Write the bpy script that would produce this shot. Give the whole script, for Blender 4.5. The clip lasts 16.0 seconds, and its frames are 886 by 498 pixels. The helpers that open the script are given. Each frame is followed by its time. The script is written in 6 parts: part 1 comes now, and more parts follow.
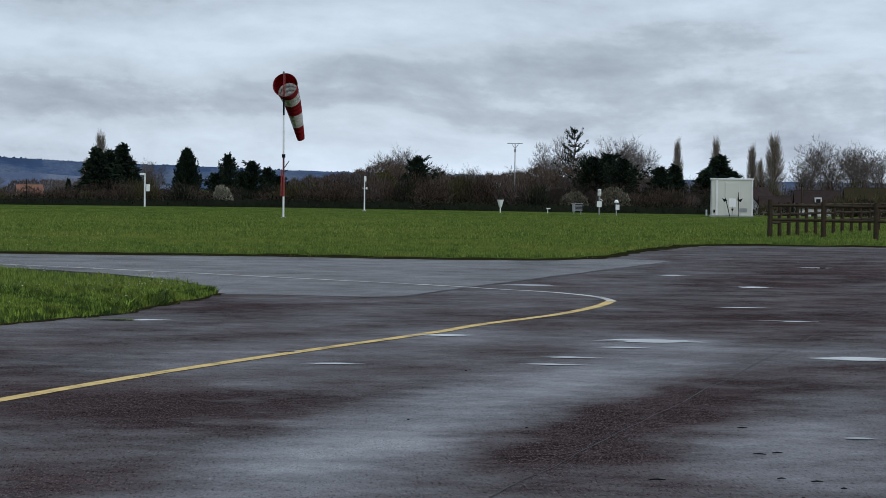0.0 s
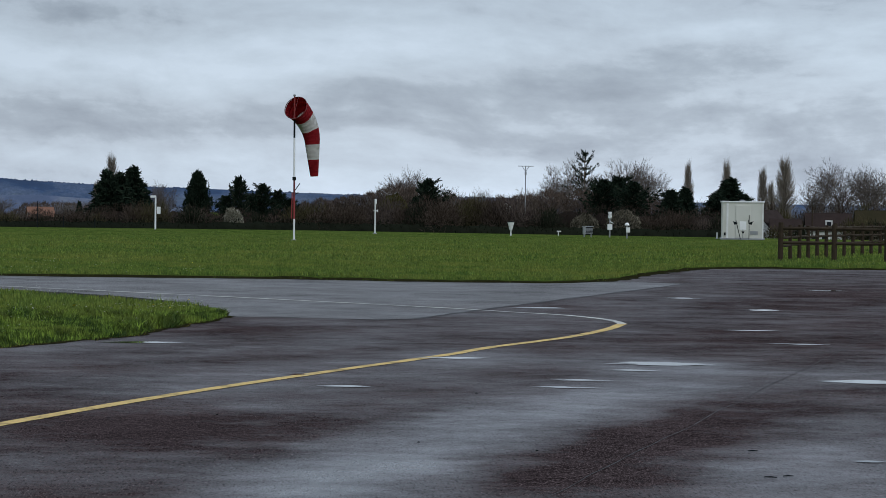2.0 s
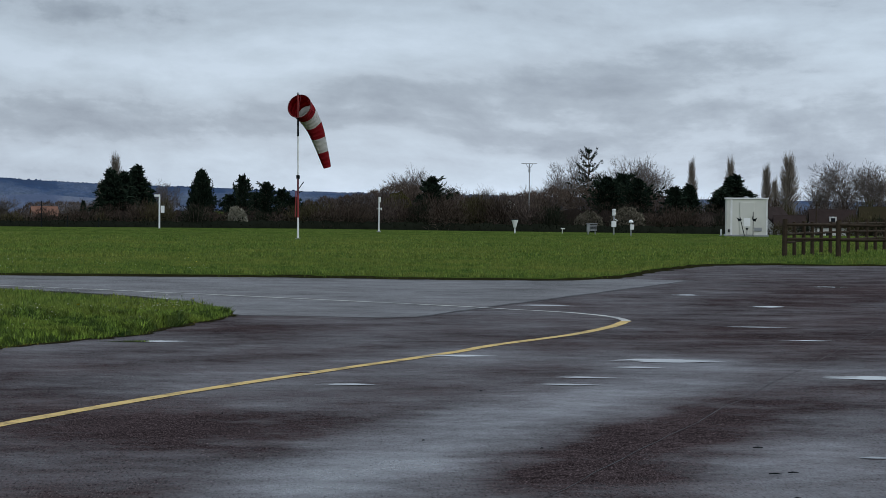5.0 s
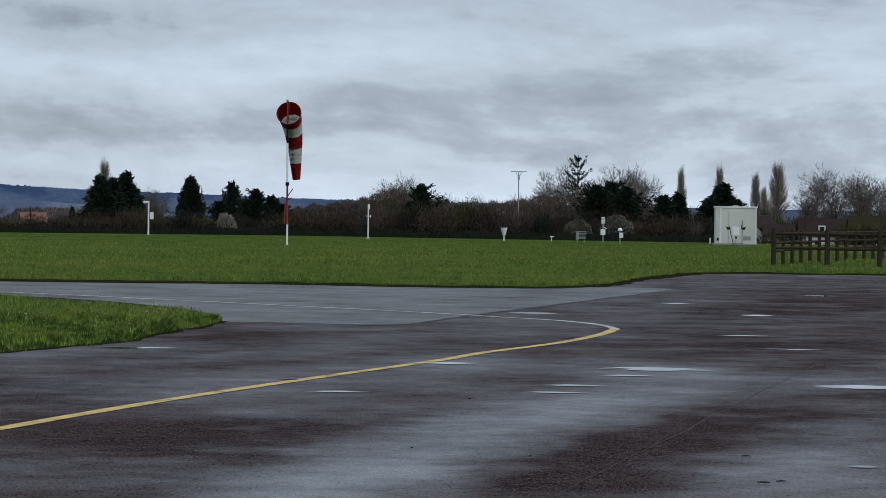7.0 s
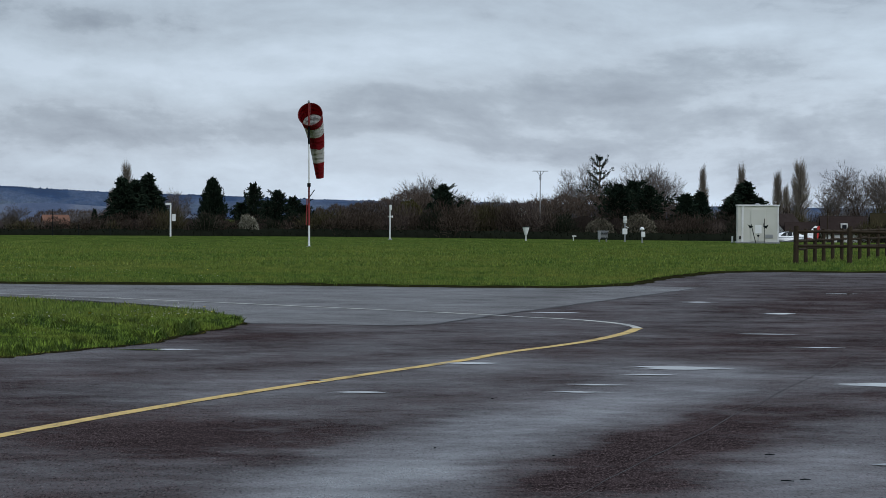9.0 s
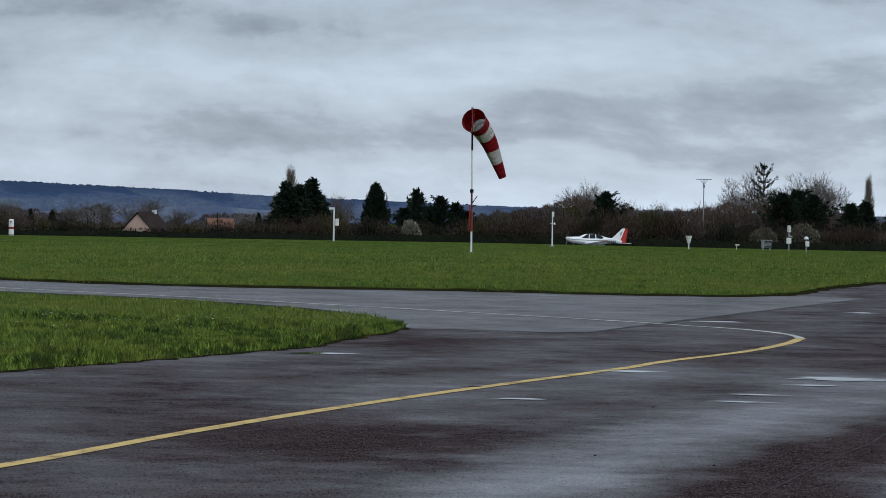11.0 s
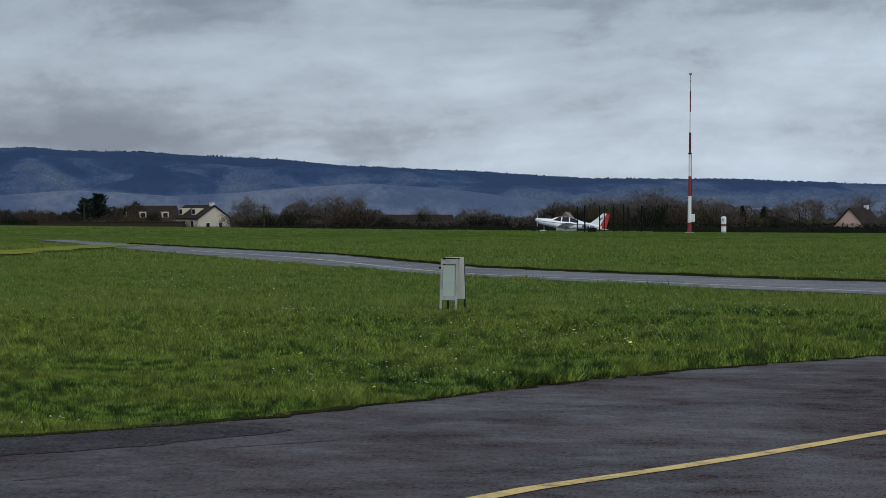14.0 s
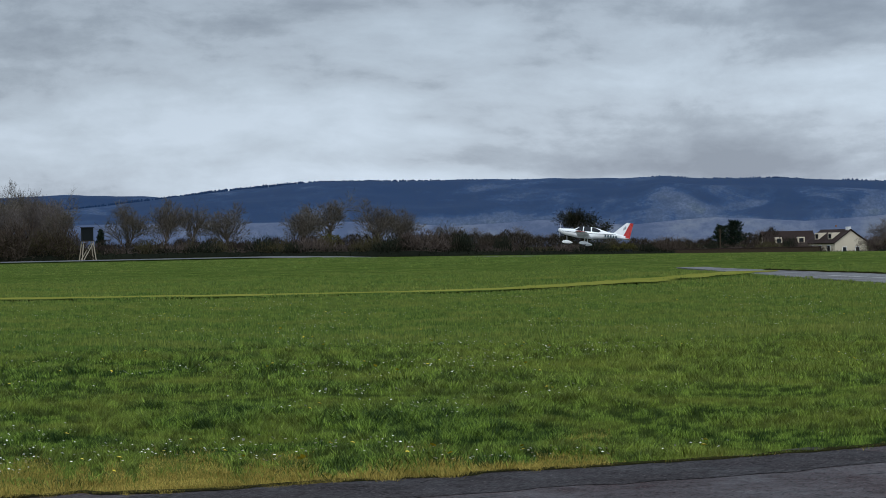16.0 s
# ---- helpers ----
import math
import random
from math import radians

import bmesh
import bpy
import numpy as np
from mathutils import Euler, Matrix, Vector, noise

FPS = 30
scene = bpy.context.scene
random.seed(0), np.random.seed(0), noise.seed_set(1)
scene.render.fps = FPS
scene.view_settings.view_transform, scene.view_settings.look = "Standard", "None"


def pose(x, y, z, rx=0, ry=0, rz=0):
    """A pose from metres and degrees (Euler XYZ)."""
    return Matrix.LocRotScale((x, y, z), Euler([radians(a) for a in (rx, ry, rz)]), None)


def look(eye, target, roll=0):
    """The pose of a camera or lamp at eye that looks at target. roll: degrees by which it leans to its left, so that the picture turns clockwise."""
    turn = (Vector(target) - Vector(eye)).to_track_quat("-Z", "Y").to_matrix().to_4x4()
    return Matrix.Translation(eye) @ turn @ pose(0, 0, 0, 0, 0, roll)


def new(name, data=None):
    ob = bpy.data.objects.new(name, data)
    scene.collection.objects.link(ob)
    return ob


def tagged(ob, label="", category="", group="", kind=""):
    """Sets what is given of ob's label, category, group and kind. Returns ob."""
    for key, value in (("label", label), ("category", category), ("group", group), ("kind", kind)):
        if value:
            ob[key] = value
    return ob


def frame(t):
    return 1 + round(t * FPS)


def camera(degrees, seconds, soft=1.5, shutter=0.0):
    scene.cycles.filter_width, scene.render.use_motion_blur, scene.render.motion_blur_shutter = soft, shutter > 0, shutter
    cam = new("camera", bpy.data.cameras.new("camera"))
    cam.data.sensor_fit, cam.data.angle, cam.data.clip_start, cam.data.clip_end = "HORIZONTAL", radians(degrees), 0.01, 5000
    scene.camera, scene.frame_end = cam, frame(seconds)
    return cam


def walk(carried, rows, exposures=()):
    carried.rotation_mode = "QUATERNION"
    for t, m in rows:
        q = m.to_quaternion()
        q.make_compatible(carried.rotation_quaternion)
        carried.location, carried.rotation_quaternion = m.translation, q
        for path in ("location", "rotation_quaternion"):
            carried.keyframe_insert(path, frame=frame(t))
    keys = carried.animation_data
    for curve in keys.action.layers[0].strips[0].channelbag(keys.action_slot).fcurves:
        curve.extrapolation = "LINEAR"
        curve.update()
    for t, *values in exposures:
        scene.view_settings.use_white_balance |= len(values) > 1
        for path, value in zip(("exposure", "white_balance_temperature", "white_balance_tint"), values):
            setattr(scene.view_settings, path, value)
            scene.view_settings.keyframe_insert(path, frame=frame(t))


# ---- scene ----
EYE = Vector((0, 0, 1.7))
cam = camera(20.0, 16.0, soft=0.8)
# seconds, heading to the left, tilt, lean, in degrees: a standing viewer who turns to follow the aeroplane
TURNS = [
    (0, -3.643, -1.538, 0.654),
    (0.5, -3.568, -1.393, 0.859),
    (1, -3.526, -1.184, 0.869),
    (1.5, -3.506, -0.926, 0.937),
    (2, -3.398, -1.024, 0.684),
    (2.5, -3.154, -1.127, 0.810),
    (3, -3.080, -1.091, 0.965),
    (3.5, -3.086, -0.847, 0.351),
    (4, -3.148, -0.960, 0.481),
    (4.5, -3.206, -1.046, 0.508),
    (5, -3.306, -1.074, 0.454),
    (7.5, -3.582, -0.881, 0.682),
    (8, -3.544, -0.978, 0.515),
    (8.2, -3.558, -0.987, 0.423),
    (10.3, -0.901, -0.707, 0.814),
    (10.5, -0.463, -0.709, 0.973),
    (11, 0.644, -0.791, 0.902),
    (11.5, 2.797, -0.915, 0.770),
    (12, 4.861, -1.007, 0.583),
    (12.5, 7.316, -1.037, 0.491),
    (13, 9.987, -1.023, 0.233),
    (13.5, 13.321, -1.006, 0.044),
    (14, 16.773, -1.010, 0.054),
    (14.5, 20.180, -1.134, -0.116),
    (15, 23.516, -1.194, -0.564),
    (15.5, 27.871, -0.808, -0.842),
    (16, 31.199, -0.267, -1.248),
]


def aim(yaw, tilt, lean):
    a, b = radians(yaw), radians(tilt)
    return look(EYE, EYE + 50 * Vector((-math.sin(a) * math.cos(b), math.cos(a) * math.cos(b), math.sin(b))), lean)


walk(cam, [(t, aim(a, b, c)) for t, a, b, c in TURNS], [(0, 0.06), (1.5, 0.06), (2, -0.03), (3, -0.08), (8.2, -0.05), (10.5, -0.08), (12.5, -0.16), (14, -0.13), (15, 0.08), (15.5, 0.2), (16, 0.24)])

# ---- world, light ----
world = bpy.data.worlds.new("overcast_sky")
scene.world = world
world.use_nodes = True
wt = world.node_tree
wt.nodes.clear()


def wn(kind, **values):
    n = wt.nodes.new(kind)
    for k, v in values.items():
        if k == "op":
            n.operation = v
        else:
            n.inputs[k].default_value = v
    return n


SUN_HEIGHT, SUN_TURN = 38, -150
sky = wn("ShaderNodeTexSky")
sky.sky_type, sky.sun_disc = "NISHITA", False
sky.sun_elevation, sky.sun_rotation = radians(SUN_HEIGHT), radians(SUN_TURN)
coord = wn("ShaderNodeTexCoord")
# slow warp, so that the banks curl
curl = wn("ShaderNodeTexNoise", Scale=5.0, Detail=3.0, Roughness=0.5)
wt.links.new(coord.outputs["Generated"], curl.inputs["Vector"])
bent = wn("ShaderNodeVectorMath", op="MULTIPLY_ADD")
bent.inputs[1].default_value = (0.10, 0.10, 0.035)
wt.links.new(curl.outputs["Color"], bent.inputs[0])
wt.links.new(coord.outputs["Generated"], bent.inputs[2])
wide = wn("ShaderNodeMapping", Scale=(3.6, 3.6, 24.0), Rotation=(radians(1.5), radians(2.0), 0), Location=(0.9, 0.4, 0.55))
wt.links.new(bent.outputs[0], wide.inputs["Vector"])
bank = wn("ShaderNodeTexNoise", Scale=1.0, Detail=4.0, Roughness=0.5)
wt.links.new(wide.outputs[0], bank.inputs["Vector"])
fine = wn("ShaderNodeMapping", Scale=(13.0, 13.0, 44.0), Location=(3.1, 1.7, 0.4))
wt.links.new(bent.outputs[0], fine.inputs["Vector"])
wisp = wn("ShaderNodeTexNoise", Scale=1.0, Detail=9.0, Roughness=0.58)
wt.links.new(fine.outputs[0], wisp.inputs["Vector"])
calm = wn("ShaderNodeMath", op="MULTIPLY")
calm.inputs[1].default_value = 0.72
wt.links.new(bank.outputs["Fac"], calm.inputs[0])
both = wn("ShaderNodeMath", op="MULTIPLY_ADD")
both.inputs[1].default_value = 0.40
wt.links.new(wisp.outputs["Fac"], both.inputs[0])
wt.links.new(calm.outputs[0], both.inputs[2])
ramp = wn("ShaderNodeValToRGB")
els = ramp.color_ramp.elements
els[0].position, els[0].color = 0.47, (0.205, 0.245, 0.32, 1)
els[1].position, els[1].color = 0.80, (0.54, 0.635, 0.76, 1)
for spot, tone in ((0.555, (0.275, 0.325, 0.41, 1)), (0.61, (0.335, 0.395, 0.485, 1)), (0.65, (0.41, 0.48, 0.58, 1)), (0.72, (0.47, 0.555, 0.665, 1))):
    mid = els.new(spot)
    mid.color = tone
# small torn lumps along the edges of the banks
torn = wn("ShaderNodeMapping", Scale=(42.0, 42.0, 85.0), Location=(0.7, 2.2, 5.1))
wt.links.new(bent.outputs[0], torn.inputs["Vector"])
lump = wn("ShaderNodeTexNoise", Scale=1.0, Detail=6.0, Roughness=0.62)
wt.links.new(torn.outputs[0], lump.inputs["Vector"])
all_three = wn("ShaderNodeMath", op="MULTIPLY_ADD")
all_three.inputs[1].default_value = 0.20
wt.links.new(lump.outputs["Fac"], all_three.inputs[0])
wt.links.new(both.outputs[0], all_three.inputs[2])
wt.links.new(all_three.outputs[0], ramp.inputs[0])
# an overcast sky is brighter overhead than along the horizon
split = wn("ShaderNodeSeparateXYZ")
wt.links.new(coord.outputs["Generated"], split.inputs[0])
rise = wn("ShaderNodeMapRange")
rise.inputs["From Min"].default_value, rise.inputs["From Max"].default_value = 0.10, 0.75
rise.inputs["To Min"].default_value, rise.inputs["To Max"].default_value = 1.0, 2.3
wt.links.new(split.outputs["Z"], rise.inputs["Value"])
# the cloud is thinner towards the east
east = wn("ShaderNodeMath", op="MULTIPLY_ADD")
east.inputs[1].default_value, east.inputs[2].default_value = 0.42, 1.05
wt.links.new(split.outputs["X"], east.inputs[0])
# and greyer a few degrees up than along the horizon
veil = wn("ShaderNodeMapRange")
veil.inputs["From Min"].default_value, veil.inputs["From Max"].default_value = 0.015, 0.10
veil.inputs["To Min"].default_value, veil.inputs["To Max"].default_value = 1.10, 0.80
wt.links.new(split.outputs["Z"], veil.inputs["Value"])
pale_ = wn("ShaderNodeMath", op="MULTIPLY")
wt.links.new(veil.outputs[0], pale_.inputs[0])
wt.links.new(rise.outputs[0], pale_.inputs[1])
lift = wn("ShaderNodeMath", op="MULTIPLY")
wt.links.new(east.outputs[0], lift.inputs[0])
wt.links.new(pale_.outputs[0], lift.inputs[1])
deck = wn("ShaderNodeVectorMath", op="SCALE")
wt.links.new(ramp.outputs[0], deck.inputs[0])
wt.links.new(lift.outputs[0], deck.inputs["Scale"])
thin = wn("ShaderNodeVectorMath", op="SCALE")
thin.inputs["Scale"].default_value = 0.012
wt.links.new(sky.outputs[0], thin.inputs[0])
total = wn("ShaderNodeVectorMath", op="ADD")
wt.links.new(deck.outputs[0], total.inputs[0])
wt.links.new(thin.outputs[0], total.inputs[1])
back = wn("ShaderNodeBackground", Strength=1.0)
wt.links.new(total.outputs[0], back.inputs["Color"])
out = wn("ShaderNodeOutputWorld")
wt.links.new(back.outputs[0], out.inputs["Surface"])

sun = new("sun", bpy.data.lights.new("sun", "SUN"))
sun.data.energy, sun.data.angle, sun.data.color = 0.7, radians(25), (1.0, 0.96, 0.9)
sun.matrix_world = look((0, 0, 0), (math.sin(radians(SUN_TURN)) * -math.cos(radians(SUN_HEIGHT)) * -1, -math.cos(radians(SUN_TURN)) * math.cos(radians(SUN_HEIGHT)), -math.sin(radians(SUN_HEIGHT))))

# ---- materials ----


class Mat:
    """A small builder of node materials."""

    def __init__(self, name, rough=0.6, metal=0.0, spec=0.5):
        self.m = bpy.data.materials.new(name)
        self.m.use_nodes = True
        self.t = self.m.node_tree
        self.b = self.t.nodes["Principled BSDF"]
        self.b.inputs["Roughness"].default_value = rough
        self.b.inputs["Metallic"].default_value = metal
        self.b.inputs["Specular IOR Level"].default_value = spec
        self.c = self.t.nodes.new("ShaderNodeTexCoord")

    def link(self, a, b):
        self.t.links.new(a, b)

    def node(self, kind, **values):
        n = self.t.nodes.new(kind)
        for k, v in values.items():
            if k == "op":
                n.operation = v
            elif k == "mix":
                n.data_type = v
            else:
                n.inputs[k].default_value = v
        return n

    def coords(self, scale=(1, 1, 1), rot=(0, 0, 0), loc=(0, 0, 0)):
        mp = self.node("ShaderNodeMapping", Scale=scale, Rotation=rot, Location=loc)
        self.link(self.c.outputs["Object"], mp.inputs["Vector"])
        return mp.outputs[0]

    def noise(self, scale, detail=4.0, rough=0.55, vec=None, distort=0.0):
        n = self.node("ShaderNodeTexNoise", Scale=scale, Detail=detail, Roughness=rough, Distortion=distort)
        self.link(vec or self.c.outputs["Object"], n.inputs["Vector"])
        return n.outputs["Fac"]

    def ramp(self, fac, *stops):
        r = self.node("ShaderNodeValToRGB")
        e = r.color_ramp.elements
        while len(e) < len(stops):
            e.new(0.5)
        for s, (p, c) in zip(e, stops):
            s.position, s.color = p, (*c, 1) if len(c) == 3 else c
        self.link(fac, r.inputs[0])
        return r.outputs[0]

    def grey(self, fac, a, b, lo, hi):
        r = self.node("ShaderNodeMapRange")
        for k, v in (("From Min", a), ("From Max", b), ("To Min", lo), ("To Max", hi)):
            r.inputs[k].default_value = v
        self.link(fac, r.inputs["Value"])
        return r.outputs[0]

    def math(self, op, a, b):
        n = self.node("ShaderNodeMath", op=op)
        for i, v in enumerate((a, b)):
            if isinstance(v, (int, float)):
                n.inputs[i].default_value = v
            else:
                self.link(v, n.inputs[i])
        return n.outputs[0]

    def mix(self, fac, a, b, blend="MIX"):
        n = self.node("ShaderNodeMix", mix="RGBA")
        n.blend_type = blend
        for i, v in ((0, fac), (6, a), (7, b)):
            if isinstance(v, (int, float)):
                n.inputs[i].default_value = v
            elif isinstance(v, tuple):
                n.inputs[i].default_value = (*v, 1)
            else:
                self.link(v, n.inputs[i])
        return n.outputs[2]

    def island(self):
        return self.node("ShaderNodeNewGeometry").outputs["Random Per Island"]

    def each(self):
        return self.node("ShaderNodeObjectInfo").outputs["Random"]

    def bump(self, fac, strength=0.3, dist=0.01):
        n = self.node("ShaderNodeBump", Strength=strength, Distance=dist)
        self.link(fac, n.inputs["Height"])
        self.link(n.outputs[0], self.b.inputs["Normal"])

    def done(self, color=None, rough=None):
        if color is not None:
            if isinstance(color, tuple):
                self.b.inputs["Base Color"].default_value = (*color, 1)
            else:
                self.link(color, self.b.inputs["Base Color"])
        if rough is not None:
            self.link(rough, self.b.inputs["Roughness"])
        return self.m


def worn(name, color, dirt, rough=0.5, metal=0.0, scale=2.0, amount=0.5, spec=0.5):
    """Paint, metal or plastic with stains at two scales."""
    m = Mat(name, rough, metal, spec)
    n1 = m.noise(scale, 5.0)
    n2 = m.noise(scale * 9, 3.0)
    f = m.math("MULTIPLY", m.grey(n1, 0.45, 0.75, 0, amount), m.grey(n2, 0.3, 0.7, 0.4, 1.0))
    m.bump(n2, 0.08, 0.004)
    return m.done(m.mix(f, color, dirt), m.grey(n1, 0.3, 0.7, max(0.05, rough - 0.12), min(1, rough + 0.15)))


def foliage(name, dark, light, rough=0.75, patch=0.15):
    m = Mat(name, min(1.0, rough + 0.1), 0, 0.0)
    a = m.mix(m.island(), dark, light)
    n = m.noise(patch, 3.0)
    return m.done(m.mix(m.grey(n, 0.35, 0.65, 0.0, 0.55), a, dark))


# hollows that hold the rain (+) and humps that dry first (-): place, half width, half length, turn, strength
HOLLOWS = [(1.83, 19.63, 5.75, 0.62, 70.5, 0.25), (3.98, 26.99, 0.82, 1.18, -8.4, 0.16), (5.47, 25.04, 0.89, 1.2, -12.3, 0.15), (1.81, 27.71, 0.7, 1.02, -3.7, 0.12), (3.59, 16.2, 0.55, 2.48, -12.5, 0.16), (2.94, 15.93, 0.4, 1.38, -10.5, 0.09), (-0.53, 23.58, 1.47, 1.61, 1.3, 0.08), (-2.28, 29.23, 1.17, 1.12, 4.5, 0.07), (0.51, 15.96, 0.47, 2.0, -1.8, 0.1), (-0.06, 14.86, 0.44, 1.17, 0.2, 0.09), (2.9, 18.81, 3.4, 0.36, 64.3, -0.14), (1.79, 15.3, 0.48, 0.88, -6.7, -0.22), (-0.92, 18.74, 1.08, 1.12, 2.8, -0.13), (-1.21, 13.96, 0.46, 0.88, 4.9, -0.16), (-2.06, 21.15, 0.87, 2.9, 5.6, -0.12), (5.53, 30.47, 1.65, 2.76, -10.3, -0.1), (0.77, 22.57, 0.61, 0.95, -1.9, -0.06), (2.46, 18.33, 0.92, 1.79, -7.6, -0.2), (-0.6, 33.43, 0.9, 2.06, 1.0, -0.14), (5.54, 23.35, 0.33, 1.05, -13.3, -0.1), (2.88, 31.82, 1.11, 1.62, -5.2, -0.05), (10.03, 46.97, 2.05, 12.66, -12.1, -0.13)]


def asphalt(name, low, high, dry, wet_rough, gloss, hollows=()):
    """Damp asphalt: dull dark dry patches, and a thin film of water that shines in the hollows."""
    m = Mat(name, 0.4, 0, 0.0)
    grain = m.noise(85.0, 2.0, 0.8, m.coords((1, 0.2, 1)))
    pits = m.noise(15.0, 4.0, 0.7, m.coords((1, 0.4, 1)))
    blot = m.noise(0.30, 6.0, 0.62, None, 0.4)
    spots = m.noise(1.0, 10.0, 0.70, m.coords((1, 1, 1), (0, 0, 0.3), (4, 9, 0)), 0.3)
    ripple = m.noise(5.0, 8.0, 0.72, m.coords((1, 0.7, 1), (0, 0, 0.2), (2, 5, 0)))
    stain = m.ramp(m.noise(0.45, 8.0, 0.66, m.coords((1.0, 0.8, 1.0), (0, 0, radians(18)), (7, 2, 0))), (0.36, low), (0.52, tuple((a + b) / 2 for a, b in zip(low, high))), (0.66, high))
    col = m.mix(m.grey(ripple, 0.40, 0.62, 0.0, 0.55), stain, tuple(c * 0.45 for c in low))
    col = m.mix(m.grey(grain, 0.50, 0.66, 0.0, 0.9), col, tuple(c * 2.0 for c in high))
    col = m.mix(m.grey(pits, 0.50, 0.66, 0.0, 0.6), col, tuple(c * 0.3 for c in low))
    # dark pits between the stones, and single pale chippings
    hole = m.noise(52.0, 2.0, 0.6, m.coords((1, 0.2, 1), (0, 0, 0.1), (3, 3, 0)))
    col = m.mix(m.grey(hole, 0.58, 0.66, 0.0, 0.8), col, tuple(c * 0.3 for c in low))
    col = m.mix(m.grey(hole, 0.34, 0.27, 0.0, 0.8), col, tuple(c * 3.0 for c in high))
    wet = m.math("ADD", m.math("MULTIPLY", m.math("SUBTRACT", blot, 0.5), 0.26), m.math("ADD", m.math("MULTIPLY", m.math("SUBTRACT", spots, 0.5), 0.24), m.math("MULTIPLY", m.math("SUBTRACT", ripple, 0.5), 0.22)))
    wet = m.math("ADD", wet, m.math("MULTIPLY", m.math("SUBTRACT", pits, 0.5), 0.24))
    # streaks left by the paver
    streak = m.noise(1.0, 6.0, 0.7, m.coords((0.75, 1.0, 1), (0, 0, radians(-4)), (1, 6, 0)))
    wet = m.math("ADD", wet, m.math("MULTIPLY", m.math("SUBTRACT", streak, 0.5), 0.34))
    if hollows:
        # frayed outlines
        fray = m.node("ShaderNodeTexNoise", Scale=0.7, Detail=6.0, Roughness=0.65)
        m.link(m.c.outputs["Object"], fray.inputs["Vector"])
        push = m.node("ShaderNodeVectorMath", op="MULTIPLY_ADD")
        push.inputs[1].default_value = (1.0, 2.6, 0)
        m.link(fray.outputs["Color"], push.inputs[0])
        m.link(m.c.outputs["Object"], push.inputs[2])
        for x, y, hx, hy, turn, strength in hollows:
            off = m.node("ShaderNodeVectorMath", op="SUBTRACT")
            off.inputs[1].default_value = (x + 0.5, y + 1.3, 0)
            m.link(push.outputs[0], off.inputs[0])
            mp = m.node("ShaderNodeMapping", Rotation=(0, 0, radians(-turn)))
            m.link(off.outputs[0], mp.inputs["Vector"])
            sq = m.node("ShaderNodeVectorMath", op="MULTIPLY")
            sq.inputs[1].default_value = (1 / hx, 1 / hy, 0)
            m.link(mp.outputs[0], sq.inputs[0])
            ln = m.node("ShaderNodeVectorMath", op="LENGTH")
            m.link(sq.outputs[0], ln.inputs[0])
            wet = m.math("ADD", wet, m.grey(ln.outputs["Value"], 0.0, 1.8, strength if strength > 0 else strength * 0.8, 0.0))
    film = m.grey(wet, -0.11, 0.32, 0.0, 1.0)
    m.link(m.math("MULTIPLY", m.math("MULTIPLY", m.math("POWER", film, 1.6), m.grey(hole, 0.50, 0.64, 1.15, 0.35)), m.grey(m.math("ADD", m.math("MULTIPLY", grain, 0.7), m.math("MULTIPLY", pits, 0.3)), 0.40, 0.60, gloss * 2.3, gloss * 0.15)), m.b.inputs["Specular IOR Level"])
    b = m.node("ShaderNodeBump", Distance=0.008)
    m.link(m.grey(film, 0.0, 1.0, 0.9, 0.5), b.inputs["Strength"])
    m.link(m.math("ADD", grain, m.math("MULTIPLY", pits, 0.8)), b.inputs["Height"])
    m.link(b.outputs[0], m.b.inputs["Normal"])
    return m.done(m.mix(m.math("MULTIPLY", film, 0.35), col, tuple(c * 0.7 for c in low)), m.grey(film, 0.0, 1.0, dry, wet_rough))


m_apron = asphalt("damp_dark_asphalt", (0.0165, 0.0112, 0.0112), (0.070, 0.052, 0.051), 0.75, 0.22, 0.80, HOLLOWS)
m_oldstrip = asphalt("old_gritty_asphalt", (0.0145, 0.0125, 0.0125), (0.054, 0.047, 0.047), 0.8, 0.35, 0.24)
m_taxi = asphalt("damp_pale_asphalt", (0.066, 0.063, 0.062), (0.15, 0.144, 0.140), 0.6, 0.2, 0.40)
m_runway = asphalt("runway_asphalt", (0.08, 0.08, 0.078), (0.13, 0.13, 0.125), 0.6, 0.3, 0.12)


def turf():
    m = Mat("turf", 1.0, 0, 0.0)
    n1 = m.noise(0.12, 5.0)
    n2 = m.noise(1.3, 6.0, 0.65, m.coords((1, 0.5, 1)))
    c = m.ramp(n2, (0.32, (0.014, 0.027, 0.004)), (0.50, (0.056, 0.090, 0.017)), (0.70, (0.105, 0.128, 0.027)))
    c = m.mix(m.grey(n1, 0.4, 0.7, 0.0, 0.5), c, (0.085, 0.105, 0.028))
    m.bump(m.noise(14.0, 5.0, 0.7), 0.9, 0.06)
    return m.done(c)


